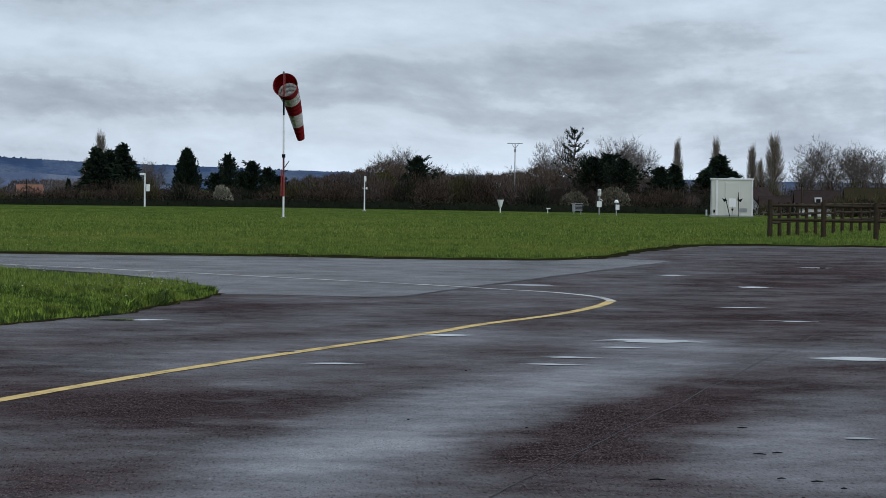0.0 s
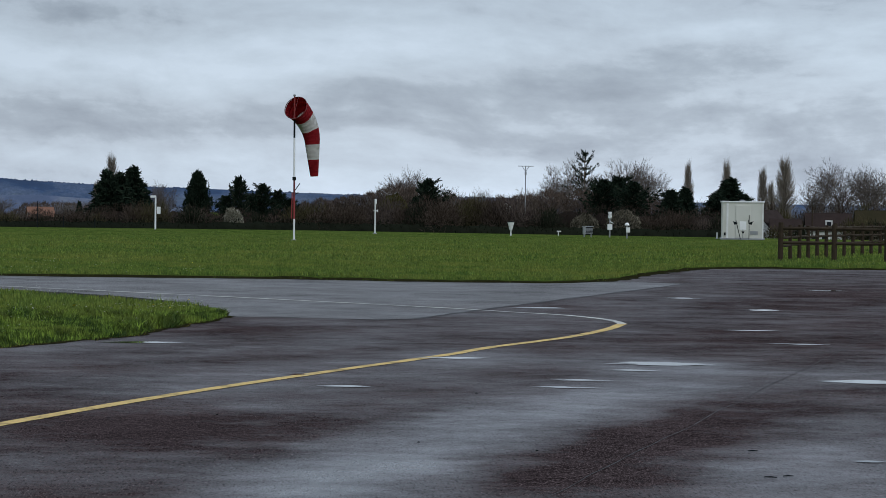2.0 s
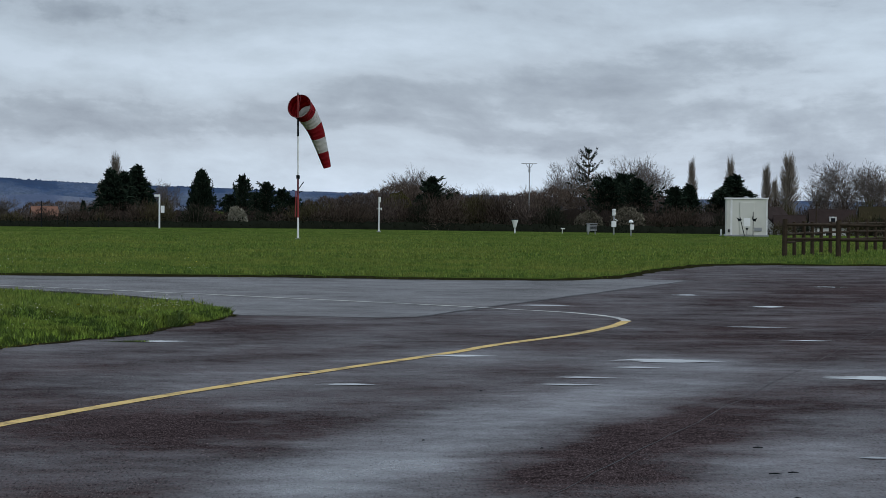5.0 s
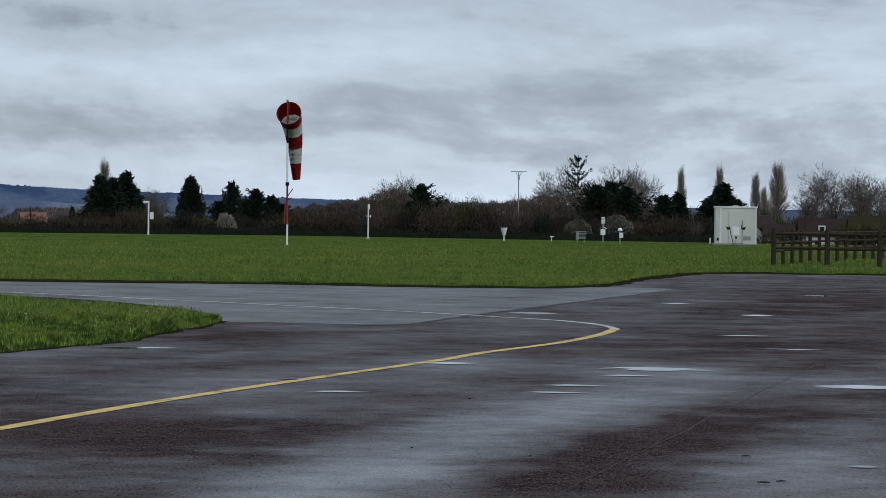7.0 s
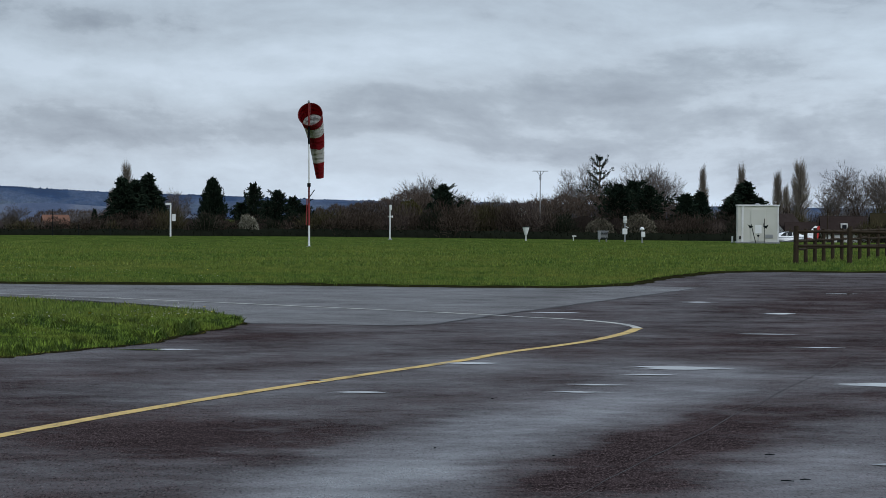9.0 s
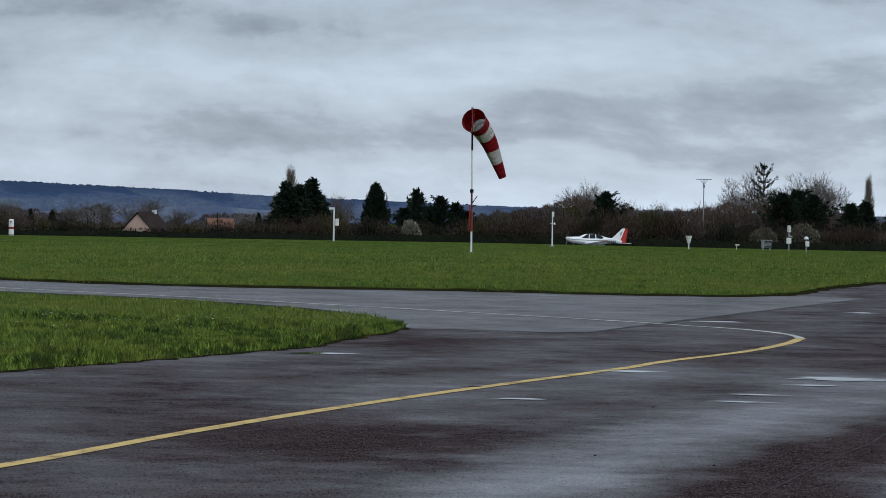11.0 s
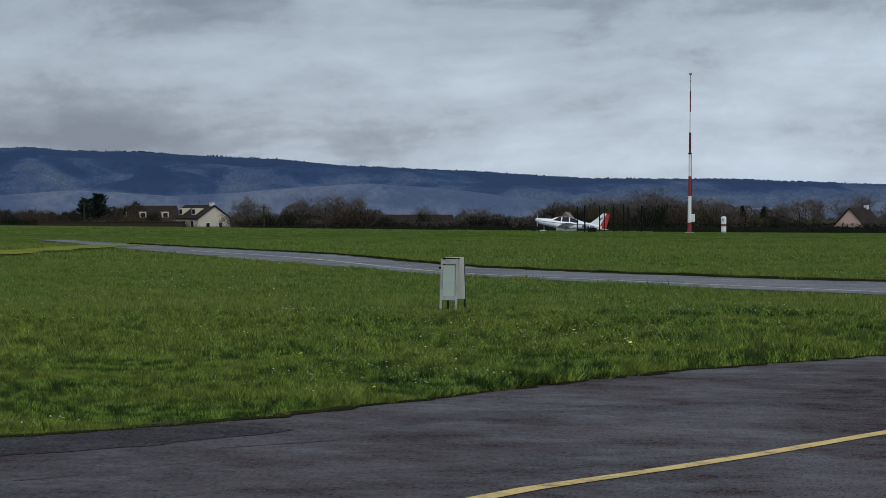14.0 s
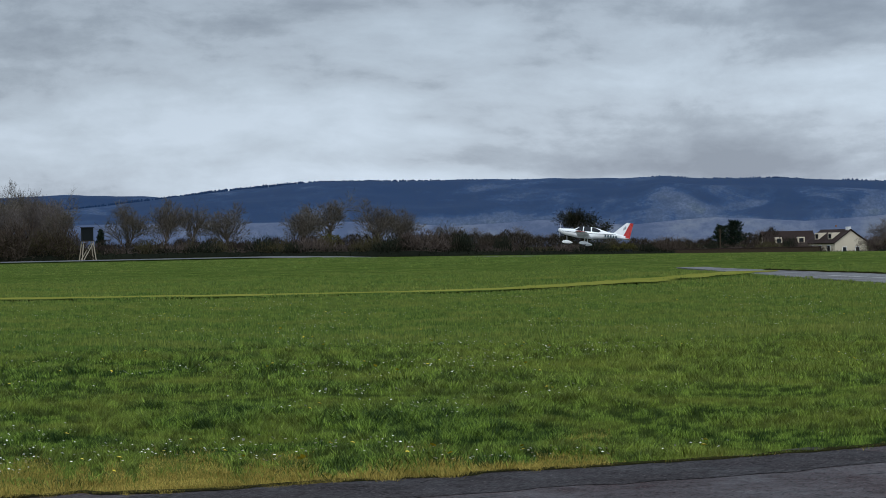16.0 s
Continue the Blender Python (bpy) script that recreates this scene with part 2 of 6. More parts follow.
m_turf = turf()
# soil, its green-black tone standing in for the shade under overhanging grass
m_soil_shade = worn("soil_and_grass_shade", (0.020, 0.019, 0.008), (0.009, 0.011, 0.004), 1.0, 0, 6.0, 0.8, 0.0)
def grass_mat(name, dark, light, deep, dry):
    m = Mat(name, 0.7, 0, 0.14)
    c = m.mix(m.island(), dark, light)
    # kinds of grass and weed grow in patches of a hand's breadth and of a pace
    # deep also puts the shade of gaps between tufts into the colour
    c = m.mix(m.grey(m.noise(5.0, 5.0, 0.68, m.coords((0.8, 0.7, 0.2))), 0.45, 0.53, 0.0, 0.95), c, deep)
    c = m.mix(m.grey(m.noise(0.6, 5.0, 0.6, m.coords((1, 1, 0.2), (0, 0, 0.4), (3, 8, 0))), 0.46, 0.66, 0.0, 0.55), c, dry)
    c = m.mix(m.grey(m.noise(0.09, 5.0, 0.6), 0.45, 0.70, 0.0, 0.4), c, dry)
    return m.done(c)


m_blade = grass_mat("grass_blade", (0.030, 0.064, 0.008), (0.270, 0.400, 0.058), (0.010, 0.032, 0.005), (0.225, 0.250, 0.042))
m_field = grass_mat("field_grass_blade", (0.108, 0.166, 0.026), (0.190, 0.268, 0.048), (0.046, 0.094, 0.016), (0.222, 0.228, 0.050))
m_straw = foliage("yellowed_grass", (0.12, 0.10, 0.018), (0.62, 0.48, 0.13), 0.8, 1.6)
m_mown = foliage("mown_grass", (0.12, 0.135, 0.022), (0.20, 0.195, 0.042), 0.8, 0.2)
m_daisy = worn("daisy_petal", (0.80, 0.79, 0.70), (0.72, 0.66, 0.42), 0.7)
m_dandelion = worn("dandelion_petal", (0.75, 0.55, 0.03), (0.6, 0.4, 0.02), 0.7)
m_yellow = Mat("worn_yellow_paint", 0.8, 0, 0.15)
_w = m_yellow.noise(3.0, 8.0, 0.75)
_g = m_yellow.noise(40.0, 3.0, 0.7)
m_yellow = m_yellow.done(m_yellow.mix(m_yellow.grey(m_yellow.math("ADD", _w, m_yellow.math("MULTIPLY", _g, 0.5)), 0.72, 0.94, 0.0, 0.9), (0.57, 0.395, 0.14), (0.09, 0.07, 0.04)))
m_pale = Mat("faded_line_paint", 0.5)
_w = m_pale.noise(1.2, 8.0, 0.75)
m_pale = m_pale.done(m_pale.mix(m_pale.grey(_w, 0.40, 0.62, 0.25, 0.95), (0.62, 0.60, 0.52), (0.16, 0.155, 0.15)))
m_water = Mat("standing_water", 0.03, 0, 0.9)
m_water.bump(m_water.noise(6.0, 3.0), 0.02, 0.01)
m_water = m_water.done((0.02, 0.02, 0.022))
m_white = worn("white_paint", (0.78, 0.79, 0.78), (0.42, 0.40, 0.35), 0.4, 0, 1.5, 0.5)
m_cream = worn("off_white_cladding", (0.58, 0.58, 0.52), (0.33, 0.32, 0.26), 0.5, 0, 0.8, 0.45)
m_red = worn("red_paint", (0.25, 0.022, 0.02), (0.12, 0.025, 0.02), 0.5, 0, 1.5, 0.5)
m_clothred = worn("red_sailcloth", (0.31, 0.011, 0.017), (0.16, 0.008, 0.012), 0.85, 0, 2.5, 0.6, 0.2)
m_clothwhite = worn("white_sailcloth", (0.70, 0.68, 0.64), (0.42, 0.40, 0.36), 0.85, 0, 2.5, 0.6, 0.2)
m_steel = worn("galvanised_steel", (0.34, 0.35, 0.36), (0.16, 0.15, 0.14), 0.45, 0.7, 3.0, 0.5)
m_dark = worn("dark_metal", (0.008, 0.011, 0.012), (0.016, 0.016, 0.015), 0.8, 0.0, 3.0, 0.5, 0.08)
m_greenpanel = worn("pale_green_panel", (0.36, 0.42, 0.36), (0.22, 0.25, 0.2), 0.55, 0, 5.0, 0.5)
m_greywood = worn("weathered_grey_paint", (0.36, 0.36, 0.33), (0.08, 0.075, 0.065), 0.8, 0, 7.0, 0.8, 0.2)
m_rail = worn("weathered_timber", (0.046, 0.034, 0.023), (0.015, 0.012, 0.010), 0.9, 0, 5.0, 0.8, 0.05)
m_bark = worn("grey_brown_bark", (0.115, 0.09, 0.07), (0.05, 0.04, 0.032), 0.9, 0, 1.0, 0.7, 0.15)
m_twig = foliage("bare_twig", (0.075, 0.064, 0.058), (0.185, 0.160, 0.145), 0.85, 0.08)
m_poptwig = foliage("poplar_twig", (0.13, 0.11, 0.09), (0.28, 0.24, 0.20), 0.85, 0.08)
m_hedge = foliage("bare_hedge_twig", (0.014, 0.011, 0.009), (0.080, 0.062, 0.048), 0.9, 0.06)
m_hedgegreen = foliage("evergreen_hedge_leaf", (0.008, 0.010, 0.007), (0.020, 0.022, 0.013), 0.8, 0.1)
m_conifer = foliage("conifer_needles", (0.008, 0.015, 0.011), (0.026, 0.038, 0.024), 0.75, 0.2)
m_blossom = foliage("pale_blossom", (0.06, 0.055, 0.035), (0.52, 0.50, 0.40), 0.8, 0.2)
m_budding = foliage("budding_shrub", (0.03, 0.028, 0.018), (0.28, 0.25, 0.19), 0.8, 0.2)
m_darktwig = foliage("dark_bare_twig", (0.055, 0.047, 0.036), (0.16, 0.138, 0.108), 0.85, 0.08)
m_ivyleaf = foliage("ivy_leaf", (0.010, 0.013, 0.008), (0.045, 0.042, 0.026), 0.8, 0.2)
m_ivy = foliage("yellow_green_shrub", (0.04, 0.038, 0.014), (0.11, 0.10, 0.035), 0.8, 0.2)

# ---- plan helpers ----


def at(az, d, z=None):
    """A place by its bearing, in degrees to the left of north, and its distance from the viewer, on the ground."""
    x, y = -d * math.sin(radians(az)), d * math.cos(radians(az))
    return Vector((x, y, land(x, y) if z is None else z))


def height(d, el):
    """The level at which something d metres off stands el degrees above eye level."""
    return EYE.z + d * math.tan(radians(el))


def lerp(x, table):
    return float(np.interp(x, [p[0] for p in table], [p[1] for p in table]))


# bearing: distance at which the field starts to fall, and the level of the ground beyond
BROW = [(-60, 120), (-14, 132), (-10, 136), (0, 147), (7, 148), (11, 150), (17, 158), (24, 185), (30, 205), (33, 240), (41, 380), (60, 400)]
BEYOND = [(-60, -3.2), (-7, -2.75), (-4, -2.5), (0, -2.05), (5, -1.95), (9, -1.78), (12, -1.55), (18, -1.2), (22, -0.9), (30, -0.5), (41, -0.1), (60, 0)]


def land(x, y):
    d, az = math.hypot(x, y), math.degrees(math.atan2(-x, y))
    if y < 0 and abs(az) > 120:
        return 0.0
    a, low = lerp(az, BROW), lerp(az, BEYOND)
    b = 255.0 if a < 250 else a + 10
    s = min(1, max(0, (d - a) / (b - a)))
    far = min(1, max(0, (d - 290) / 160))
    return low * (s * s * (1.4 - 0.4 * s)) - 2.6 * far * far * (3 - 2 * far)


def mesh_from(name, verts, faces):
    """verts: n x 3; faces: m x 3 or m x 4."""
    me = bpy.data.meshes.new(name)
    verts, faces = np.asarray(verts, np.float32), np.asarray(faces, np.int32)
    k = faces.shape[1]
    me.vertices.add(len(verts))
    me.vertices.foreach_set("co", verts.ravel())
    me.loops.add(faces.size)
    me.loops.foreach_set("vertex_index", faces.ravel())
    me.polygons.add(len(faces))
    me.polygons.foreach_set("loop_start", np.arange(0, faces.size, k, dtype=np.int32))
    me.update(calc_edges=True)
    return me


def mesh_ob(name, me, mat, parent=None, label="", smooth=False):
    me.materials.append(mat)
    ob = new(name, me)
    if smooth:
        me.shade_smooth()
    if parent:
        ob.parent = parent
    return tagged(ob, label)


def part(name, bm, mat, parent=None, label="", smooth=False, bevel=0.0):
    if bevel:
        bmesh.ops.bevel(bm, geom=[e for e in bm.edges if len(e.link_faces) == 2 and e.calc_face_angle() > 0.6], offset=bevel, segments=2, affect="EDGES", profile=0.6)
    me = bpy.data.meshes.new(name)
    bm.to_mesh(me)
    bm.free()
    return mesh_ob(name, me, mat, parent, label, smooth)


def thing(name, m, label, category, group="", kind=""):
    ob = new(name)
    ob.empty_display_size = 0.3
    ob.matrix_world = m
    return tagged(ob, label, category, group, kind)


def add_box(bm, sx, sy, sz, m=None):
    """A box standing on the origin of m."""
    bmesh.ops.create_cube(bm, size=1, matrix=(m or Matrix()) @ Matrix.Translation((0, 0, sz / 2)) @ Matrix.Diagonal((sx, sy, sz, 1)))
    return bm


def box(sx, sy, sz, m=None):
    return add_box(bmesh.new(), sx, sy, sz, m)


def add_tube(bm, a, b, r1, r2=None, seg=10):
    a, b = Vector(a), Vector(b)
    m = Matrix.Translation((a + b) / 2) @ (b - a).to_track_quat("Z", "Y").to_matrix().to_4x4()
    bmesh.ops.create_cone(bm, cap_ends=True, segments=seg, radius1=r1, radius2=r1 if r2 is None else r2, depth=(b - a).length, matrix=m)
    return bm


def tube(a, b, r1, r2=None, seg=10):
    return add_tube(bmesh.new(), a, b, r1, r2, seg)


def lathe(profile, seg=20):
    """A turned body from (radius, height) pairs, closed at both ends."""
    bm = bmesh.new()
    rings = [[bm.verts.new((r * math.cos(2 * math.pi * i / seg), r * math.sin(2 * math.pi * i / seg), z)) for i in range(seg)] for r, z in profile]
    for a, b in zip(rings, rings[1:]):
        for i in range(seg):
            bm.faces.new((a[i], a[(i + 1) % seg], b[(i + 1) % seg], b[i]))
    bm.faces.new(reversed(rings[0]))
    bm.faces.new(rings[-1])
    return bm


def smooth_line(points, step=0.5):
    """Points in the plan joined by a Catmull-Rom curve."""
    p = [Vector(q[:2]) for q in points]
    p = [2 * p[0] - p[1], *p, 2 * p[-1] - p[-2]]
    res = []
    for a, b, c, d in zip(p, p[1:], p[2:], p[3:]):
        n = max(1, int((c - b).length / step))
        for i in range(n):
            t = i / n
            res.append(0.5 * (2 * b + (c - a) * t + (2 * a - 5 * b + 4 * c - d) * t * t + (3 * b - a - 3 * c + d) * t ** 3))
    res.append(p[-2])
    return res


def sheet(name, outline, z, mat, thick=0.0, parent=None, label=""):
    """A flat polygon, filled, with an edge that goes down by thick."""
    bm = bmesh.new()
    vs = [bm.verts.new((q[0], q[1], z)) for q in outline]
    es = [bm.edges.new((vs[i], vs[(i + 1) % len(vs)])) for i in range(len(vs))]
    bmesh.ops.triangle_fill(bm, use_beauty=True, edges=es)
    for f in bm.faces:
        if f.normal.z < 0:
            f.normal_flip()
    if thick:
        low = [bm.verts.new((q[0], q[1], z - thick)) for q in outline]
        for i in range(len(vs)):
            j = (i + 1) % len(vs)
            bm.faces.new((vs[i], low[i], low[j], vs[j]))
        bmesh.ops.recalc_face_normals(bm, faces=bm.faces[:])
    return part(name, bm, mat, parent, label)


def ribbon(name, line, width, z, mat, parent=None, ragged=0.0):
    bm = bmesh.new()
    prev = None
    for i, p in enumerate(line):
        q = line[min(i + 1, len(line) - 1)] - line[max(i - 1, 0)]
        n = Vector((-q.y, q.x)).normalized() * width / 2
        w1, w2 = 1 + ragged * (random.random() - 0.5), 1 + ragged * (random.random() - 0.5)
        a, b = p + n * w1, p - n * w2
        zz = z if z is not None else land(p.x, p.y) + 0.06
        cur = bm.verts.new((a.x, a.y, zz)), bm.verts.new((b.x, b.y, zz))
        if prev:
            bm.faces.new((prev[0], prev[1], cur[1], cur[0]))
        prev = cur
    bmesh.ops.recalc_face_normals(bm, faces=bm.faces[:])
    for f in bm.faces:
        if f.normal.z < 0:
            f.normal_flip()
    return part(name, bm, mat, parent)


def wavy(line, amount, scale):
    """The same line with a broken edge."""
    return [p + Vector((noise.noise((p.x * scale, p.y * scale, 1.0)), noise.noise((p.x * scale, p.y * scale, 7.0)))) * amount for p in line]


def plan(*polar):
    return [at(a, d, 0).xy for a, d in polar]


# ---- ground ----
AZS = [*range(-180, -24, 6), *[a / 2 for a in range(-48, 100)], *range(50, 181, 6)]
DS = [0.5, 5, 12, 20, 30, 40, 50, 60, 75, 90, 105, 120, *range(130, 300, 8), 320, 350, 400, 500, 700, 1000, 1600, 2600, 4600]
gv = [(-d * math.sin(radians(a)), d * math.cos(radians(a)), land(-d * math.sin(radians(a)), d * math.cos(radians(a))) - 0.06) for a in AZS for d in DS]
gf = [(i * len(DS) + j, (i + 1) * len(DS) + j, (i + 1) * len(DS) + j + 1, i * len(DS) + j + 1) for i in range(len(AZS) - 1) for j in range(len(DS) - 1)]
ground = mesh_ob("ground", mesh_from("ground", gv, [tuple(reversed(f)) for f in gf]), m_turf, smooth=True)
tagged(ground, "grass airfield ground reaching to the hills", "ground", kind="structure")

# edges of the pavement, by bearing and distance
FIELD_EDGE = wavy(smooth_line(plan((25.2, 122), (24.73, 116), (22.04, 98.5), (19.2, 85.7), (16, 69.1), (12.3, 62.2), (10.2, 59.5), (7.2, 56.9), (3.5, 56.0), (0.25, 55.8), (-3.6, 54.9), (-6.0, 55.4), (-6.9, 56.8), (-7.6, 59.8), (-8.5, 66), (-10, 70.6), (-13.4, 71.3), (-20, 74), (-30, 82)), 0.35), 0.16, 0.9)
ISLAND_NEAR = wavy(smooth_line(plan((70, 19), (50, 17.2), (41.3, 17.3), (36.2, 17.4), (31.1, 18.0), (26.2, 18.7), (22.5, 19.5), (20, 20.5), (17.4, 21.9), (14.9, 23.5), (11.05, 26.1), (7.2, 28.6), (5.1, 30.4), (3.8, 31.5), (2.81, 33.8), (1.8, 36.0), (1.47, 37.7)), 0.2), 0.10, 1.4)
TAXI_NEAR = wavy(smooth_line(plan((1.47, 37.7), (1.75, 40.0), (2.4, 42.0), (4.0, 45.0), (7.2, 48.8), (10.2, 51.4), (12.3, 54.0), (16.9, 61.5), (18.7, 67.8), (21.3, 79.0), (24.1, 99.1), (25.0, 110), (25.9, 122)), 0.35), 0.10, 0.9)
APRON_FAR = plan((1.40, 37.2), (-0.5, 37.0), (-2.58, 36.9), (-4.52, 41.1), (-9.0, 55.9), (-7.9, 56.5), (-6.95, 57.2))

apron_out = [*ISLAND_NEAR, *APRON_FAR, *[p for p in FIELD_EDGE if math.degrees(math.atan2(-p.x, p.y)) < -6.95], Vector((60, 20)), Vector((45, -30)), Vector((-45, -30))]
apron = sheet("apron", apron_out, 0.0, m_apron, 0.08)
tagged(apron, "dark damp asphalt apron with wet patches", "pavement", kind="structure")
taxi_out = [*FIELD_EDGE[:max(i for i, p in enumerate(FIELD_EDGE) if math.degrees(math.atan2(-p.x, p.y)) >= -6.95) + 1], *reversed(APRON_FAR), *TAXI_NEAR]
taxiway = sheet("taxiway", taxi_out, 0.0, m_taxi, 0.08)
tagged(taxiway, "paler damp asphalt taxiway curving towards the runway", "pavement", kind="structure")

# the runway across the field, on falling ground
RUN_TURN, RUN_FOOT = 22.0, 256.0
RUN_DIR = Vector((-math.cos(radians(RUN_TURN)), -math.sin(radians(RUN_TURN)), 0))
RUN_MID = Vector((-math.sin(radians(RUN_TURN)), math.cos(radians(RUN_TURN)), 0)) * RUN_FOOT


def along(s, z=None):
    p = RUN_MID + RUN_DIR * s
    return Vector((p.x, p.y, land(p.x, p.y) + 0.06 if z is None else z))


runway = ribbon("runway", [along(s).xy for s in range(-330, 331, 6)], 16.0, None, m_runway)
tagged(runway, "long grey asphalt runway beyond the grass", "runway", kind="structure")

# painted lines
m_crack = worn("tarred_crack", (0.022, 0.02, 0.02), (0.035, 0.03, 0.03), 0.6, 0, 2.0, 0.7, 0.1)
LINE = smooth_line(plan((24, 9.5), (20, 12.6), (15.7, 14.6), (14.8, 15.0), (10.2, 16.9), (6.59, 19.15), (4.07, 21.0), (1.52, 23.1), (-1.05, 25.5), (-2.98, 27.6), (-3.75, 28.6), (-4.52, 29.9), (-6.2, 32.3), (-7.15, 34.6), (-7.5, 36.3)), 0.3)
yellow = ribbon("painted_line", LINE, 0.148, 0.005, m_yellow, apron, 0.18)
yellow["label"] = "worn yellow guide line on asphalt"
LINE2 = smooth_line(plan((-7.5, 36.3), (-7.2, 37.5), (-6.19, 38.9), (-4.9, 39.8), (-3.87, 40.7), (-0.91, 42.9), (2.81, 46.0), (6.6, 49.6), (10.2, 53.3), (13.6, 57.6), (16.9, 64.0), (20, 80.0), (22.5, 93)), 0.5)
pale = ribbon("painted_line", LINE2, 0.135, 0.0065, m_pale, taxiway, 0.3)
pale["label"] = "faded cream guide line"
SEAM = smooth_line(plan((1.4, 37.2), (-0.5, 37.0), (-2.58, 36.9), (-4.52, 41.1), (-9.0, 56.0)), 0.4)
ribbon("seam", wavy(SEAM, 0.06, 1.5), 0.10, 0.0045, m_crack, apron, 1.2)["label"] = "dark tarred pavement joint"
for a, b in (((-3.0, 12.0), (-13.5, 37.0)),):
    ribbon("crack", wavy(smooth_line(plan(a, b), 0.25), 0.05, 0.8), 0.009, 0.004, m_crack, apron, 1.6)["label"] = "narrow dark crack"
OLD = smooth_line(plan((41.5, 16.0), (36.6, 16.5), (33.1, 16.95), (29, 17.55), (23.9, 18.5), (21.5, 19.35)), 0.25)
ribbon("old_strip", wavy(OLD, 0.05, 1.0), 1.25, 0.0035, m_oldstrip, apron, 0.25)["label"] = "older darker gritty strip beside the grass"
# long shallow ripples and cracks that follow the rolled lanes
rk = random.Random(12)
for i in range(15):
    a0 = rk.uniform(12, 38)
    d0_ = 13.2 + 3.4 * rk.random() + (38 - a0) * 0.06
    da = rk.uniform(1.2, 4.5)
    ribbon("crack", wavy(smooth_line(plan((a0, d0_), (a0 - da, d0_ + da * 0.20)), 0.2), 0.05, 0.9), rk.choice((0.008, 0.012, 0.022)), 0.0042, m_crack, apron, 1.9)["label"] = "thin dark crack along the rolled lane"
rk = random.Random(5)
bank = [p for p in FIELD_EDGE if p.length < 110]
bv, bf, tv_, tf_ = [], [], [], []
for i, p in enumerate(bank):
    h = 0.03 + 0.02 * noise.noise((p.x * 1.1, p.y * 1.1, 0)) + 0.02 * rk.random()
    bv += [(p.x, p.y, 0.0), (p.x * 1.0015, p.y * 1.0015, h)]
    tv_ += [(p.x * 1.0014, p.y * 1.0014, h), (p.x * 1.006, p.y * 1.006, h + 0.01), (p.x * 1.06, p.y * 1.06, -0.02)]
    if i:
        bf.append((2 * i - 2, 2 * i, 2 * i + 1, 2 * i - 1))
        tf_ += [(3 * i - 3 + j, 3 * i + j, 3 * i + j + 1, 3 * i - 2 + j) for j in range(2)]
mesh_ob("bank_top", mesh_from("bank_top", tv_, tf_), m_turf, apron)["label"] = "low grassy bank along the taxiway"
# soil step and edge strips, with grass shade put into their colour
mesh_ob("soil_bank", mesh_from("soil_bank", bv, bf), m_soil_shade, apron)["label"] = "low soil step along the taxiway, darkened as grass shade"
ribbon("soil_edge", wavy([p for p in FIELD_EDGE if p.length < 110], 0.15, 2.0), 0.5, 0.006, m_soil_shade, apron, 1.2)["label"] = "strip of soil and painted grass shade along the taxiway"
ribbon("soil_edge", wavy(ISLAND_NEAR, 0.14, 4.0), 0.20, 0.006, m_soil_shade, apron, 1.2)["label"] = "strip of soil and painted grass shade along the asphalt"


def puddle(az0, az1, d0, d1, seed):
    """Standing water, one sheet with fingered ends."""
    c = (plan((az0, d0))[0] + plan((az1, d1))[0]) / 2
    ax = (plan((az1, (d0 + d1) / 2))[0] - plan((az0, (d0 + d1) / 2))[0]) / 2
    ay = Vector((-ax.y, ax.x)).normalized() * abs(d1 - d0) * 0.33
    bm = bmesh.new()
    prev = None
    for i in range(33):
        v = -1 + i / 16
        full = math.sqrt(max(0.0, 1.02 - v * v))
        ends = [s * full * max(0.06, 0.62 + 0.75 * noise.fractal((v * 3.2 + seed * 9, s * 4.0, seed), 0.6, 2.2, 4)) for s in (-1, 1)]
        row = [bm.verts.new((*(c + ax * (ends[0] + (ends[1] - ends[0]) * k / 4) + ay * v), 0.006)) for k in range(5)]
        if prev:
            for k in range(4):
                bm.faces.new((prev[k], prev[k + 1], row[k + 1], row[k]))
        prev = row
    for f in bm.faces:
        f.normal_update()
        if f.normal.z < 0:
            f.normal_flip()
    return tagged(part("puddle", bm, m_water), "shallow rain puddle lying on dark asphalt", "puddle", "rain puddles")


puddle(-6.9, -9.7, 26.75, 27.65, 1.3)
puddle(-2.7, -4.8, 27.45, 27.95, 2.2)
puddle(-11.5, -14.5, 24.6, 25.4, 3.7)
puddle(2.3, 4.6, 30.0, 30.5, 4.1)
puddle(-4.9, -6.4, 41.2, 41.9, 5.2)
puddle(-8.4, -9.3, 46.5, 47.3, 6.2)
puddle(-10.2, -11.2, 41.5, 42.4, 7.9)
puddle(-5.5, -6.9, 23.3, 23.6, 8.4)
puddle(-0.5, -2.0, 23.1, 23.4, 9.6)
puddle(-6.9, -8.6, 25.9, 26.2, 10.4)
puddle(-5.6, -7.4, 24.3, 24.6, 11.3)
puddle(0.4, -0.6, 24.7, 24.9, 12.8)
puddle(-12.6, -13.6, 17.0, 17.2, 13.1)
puddle(-10.9, -12.3, 31.5, 31.8, 14.6)
puddle(-9.6, -11.4, 34.8, 35.1, 15.2)
puddle(-11.5, -12.6, 52.0, 53.0, 16.9)

# ---- hills ----
RIDGE = [(-40, 0.05), (-14, 0.06), (-1, 0.19), (4.35, 0.34), (6.6, 0.45), (10.2, 0.585), (13.5, 0.60), (16.1, 0.76), (19.3, 0.90), (20.4, 1.02), (23.8, 1.16), (25.6, 1.18), (26.1, 1.24), (27, 1.18), (30.2, 1.26), (34.2, 1.31), (36.3, 1.14), (37.4, 1.02), (39, 0.86), (42, 0.6), (60, 0.5)]
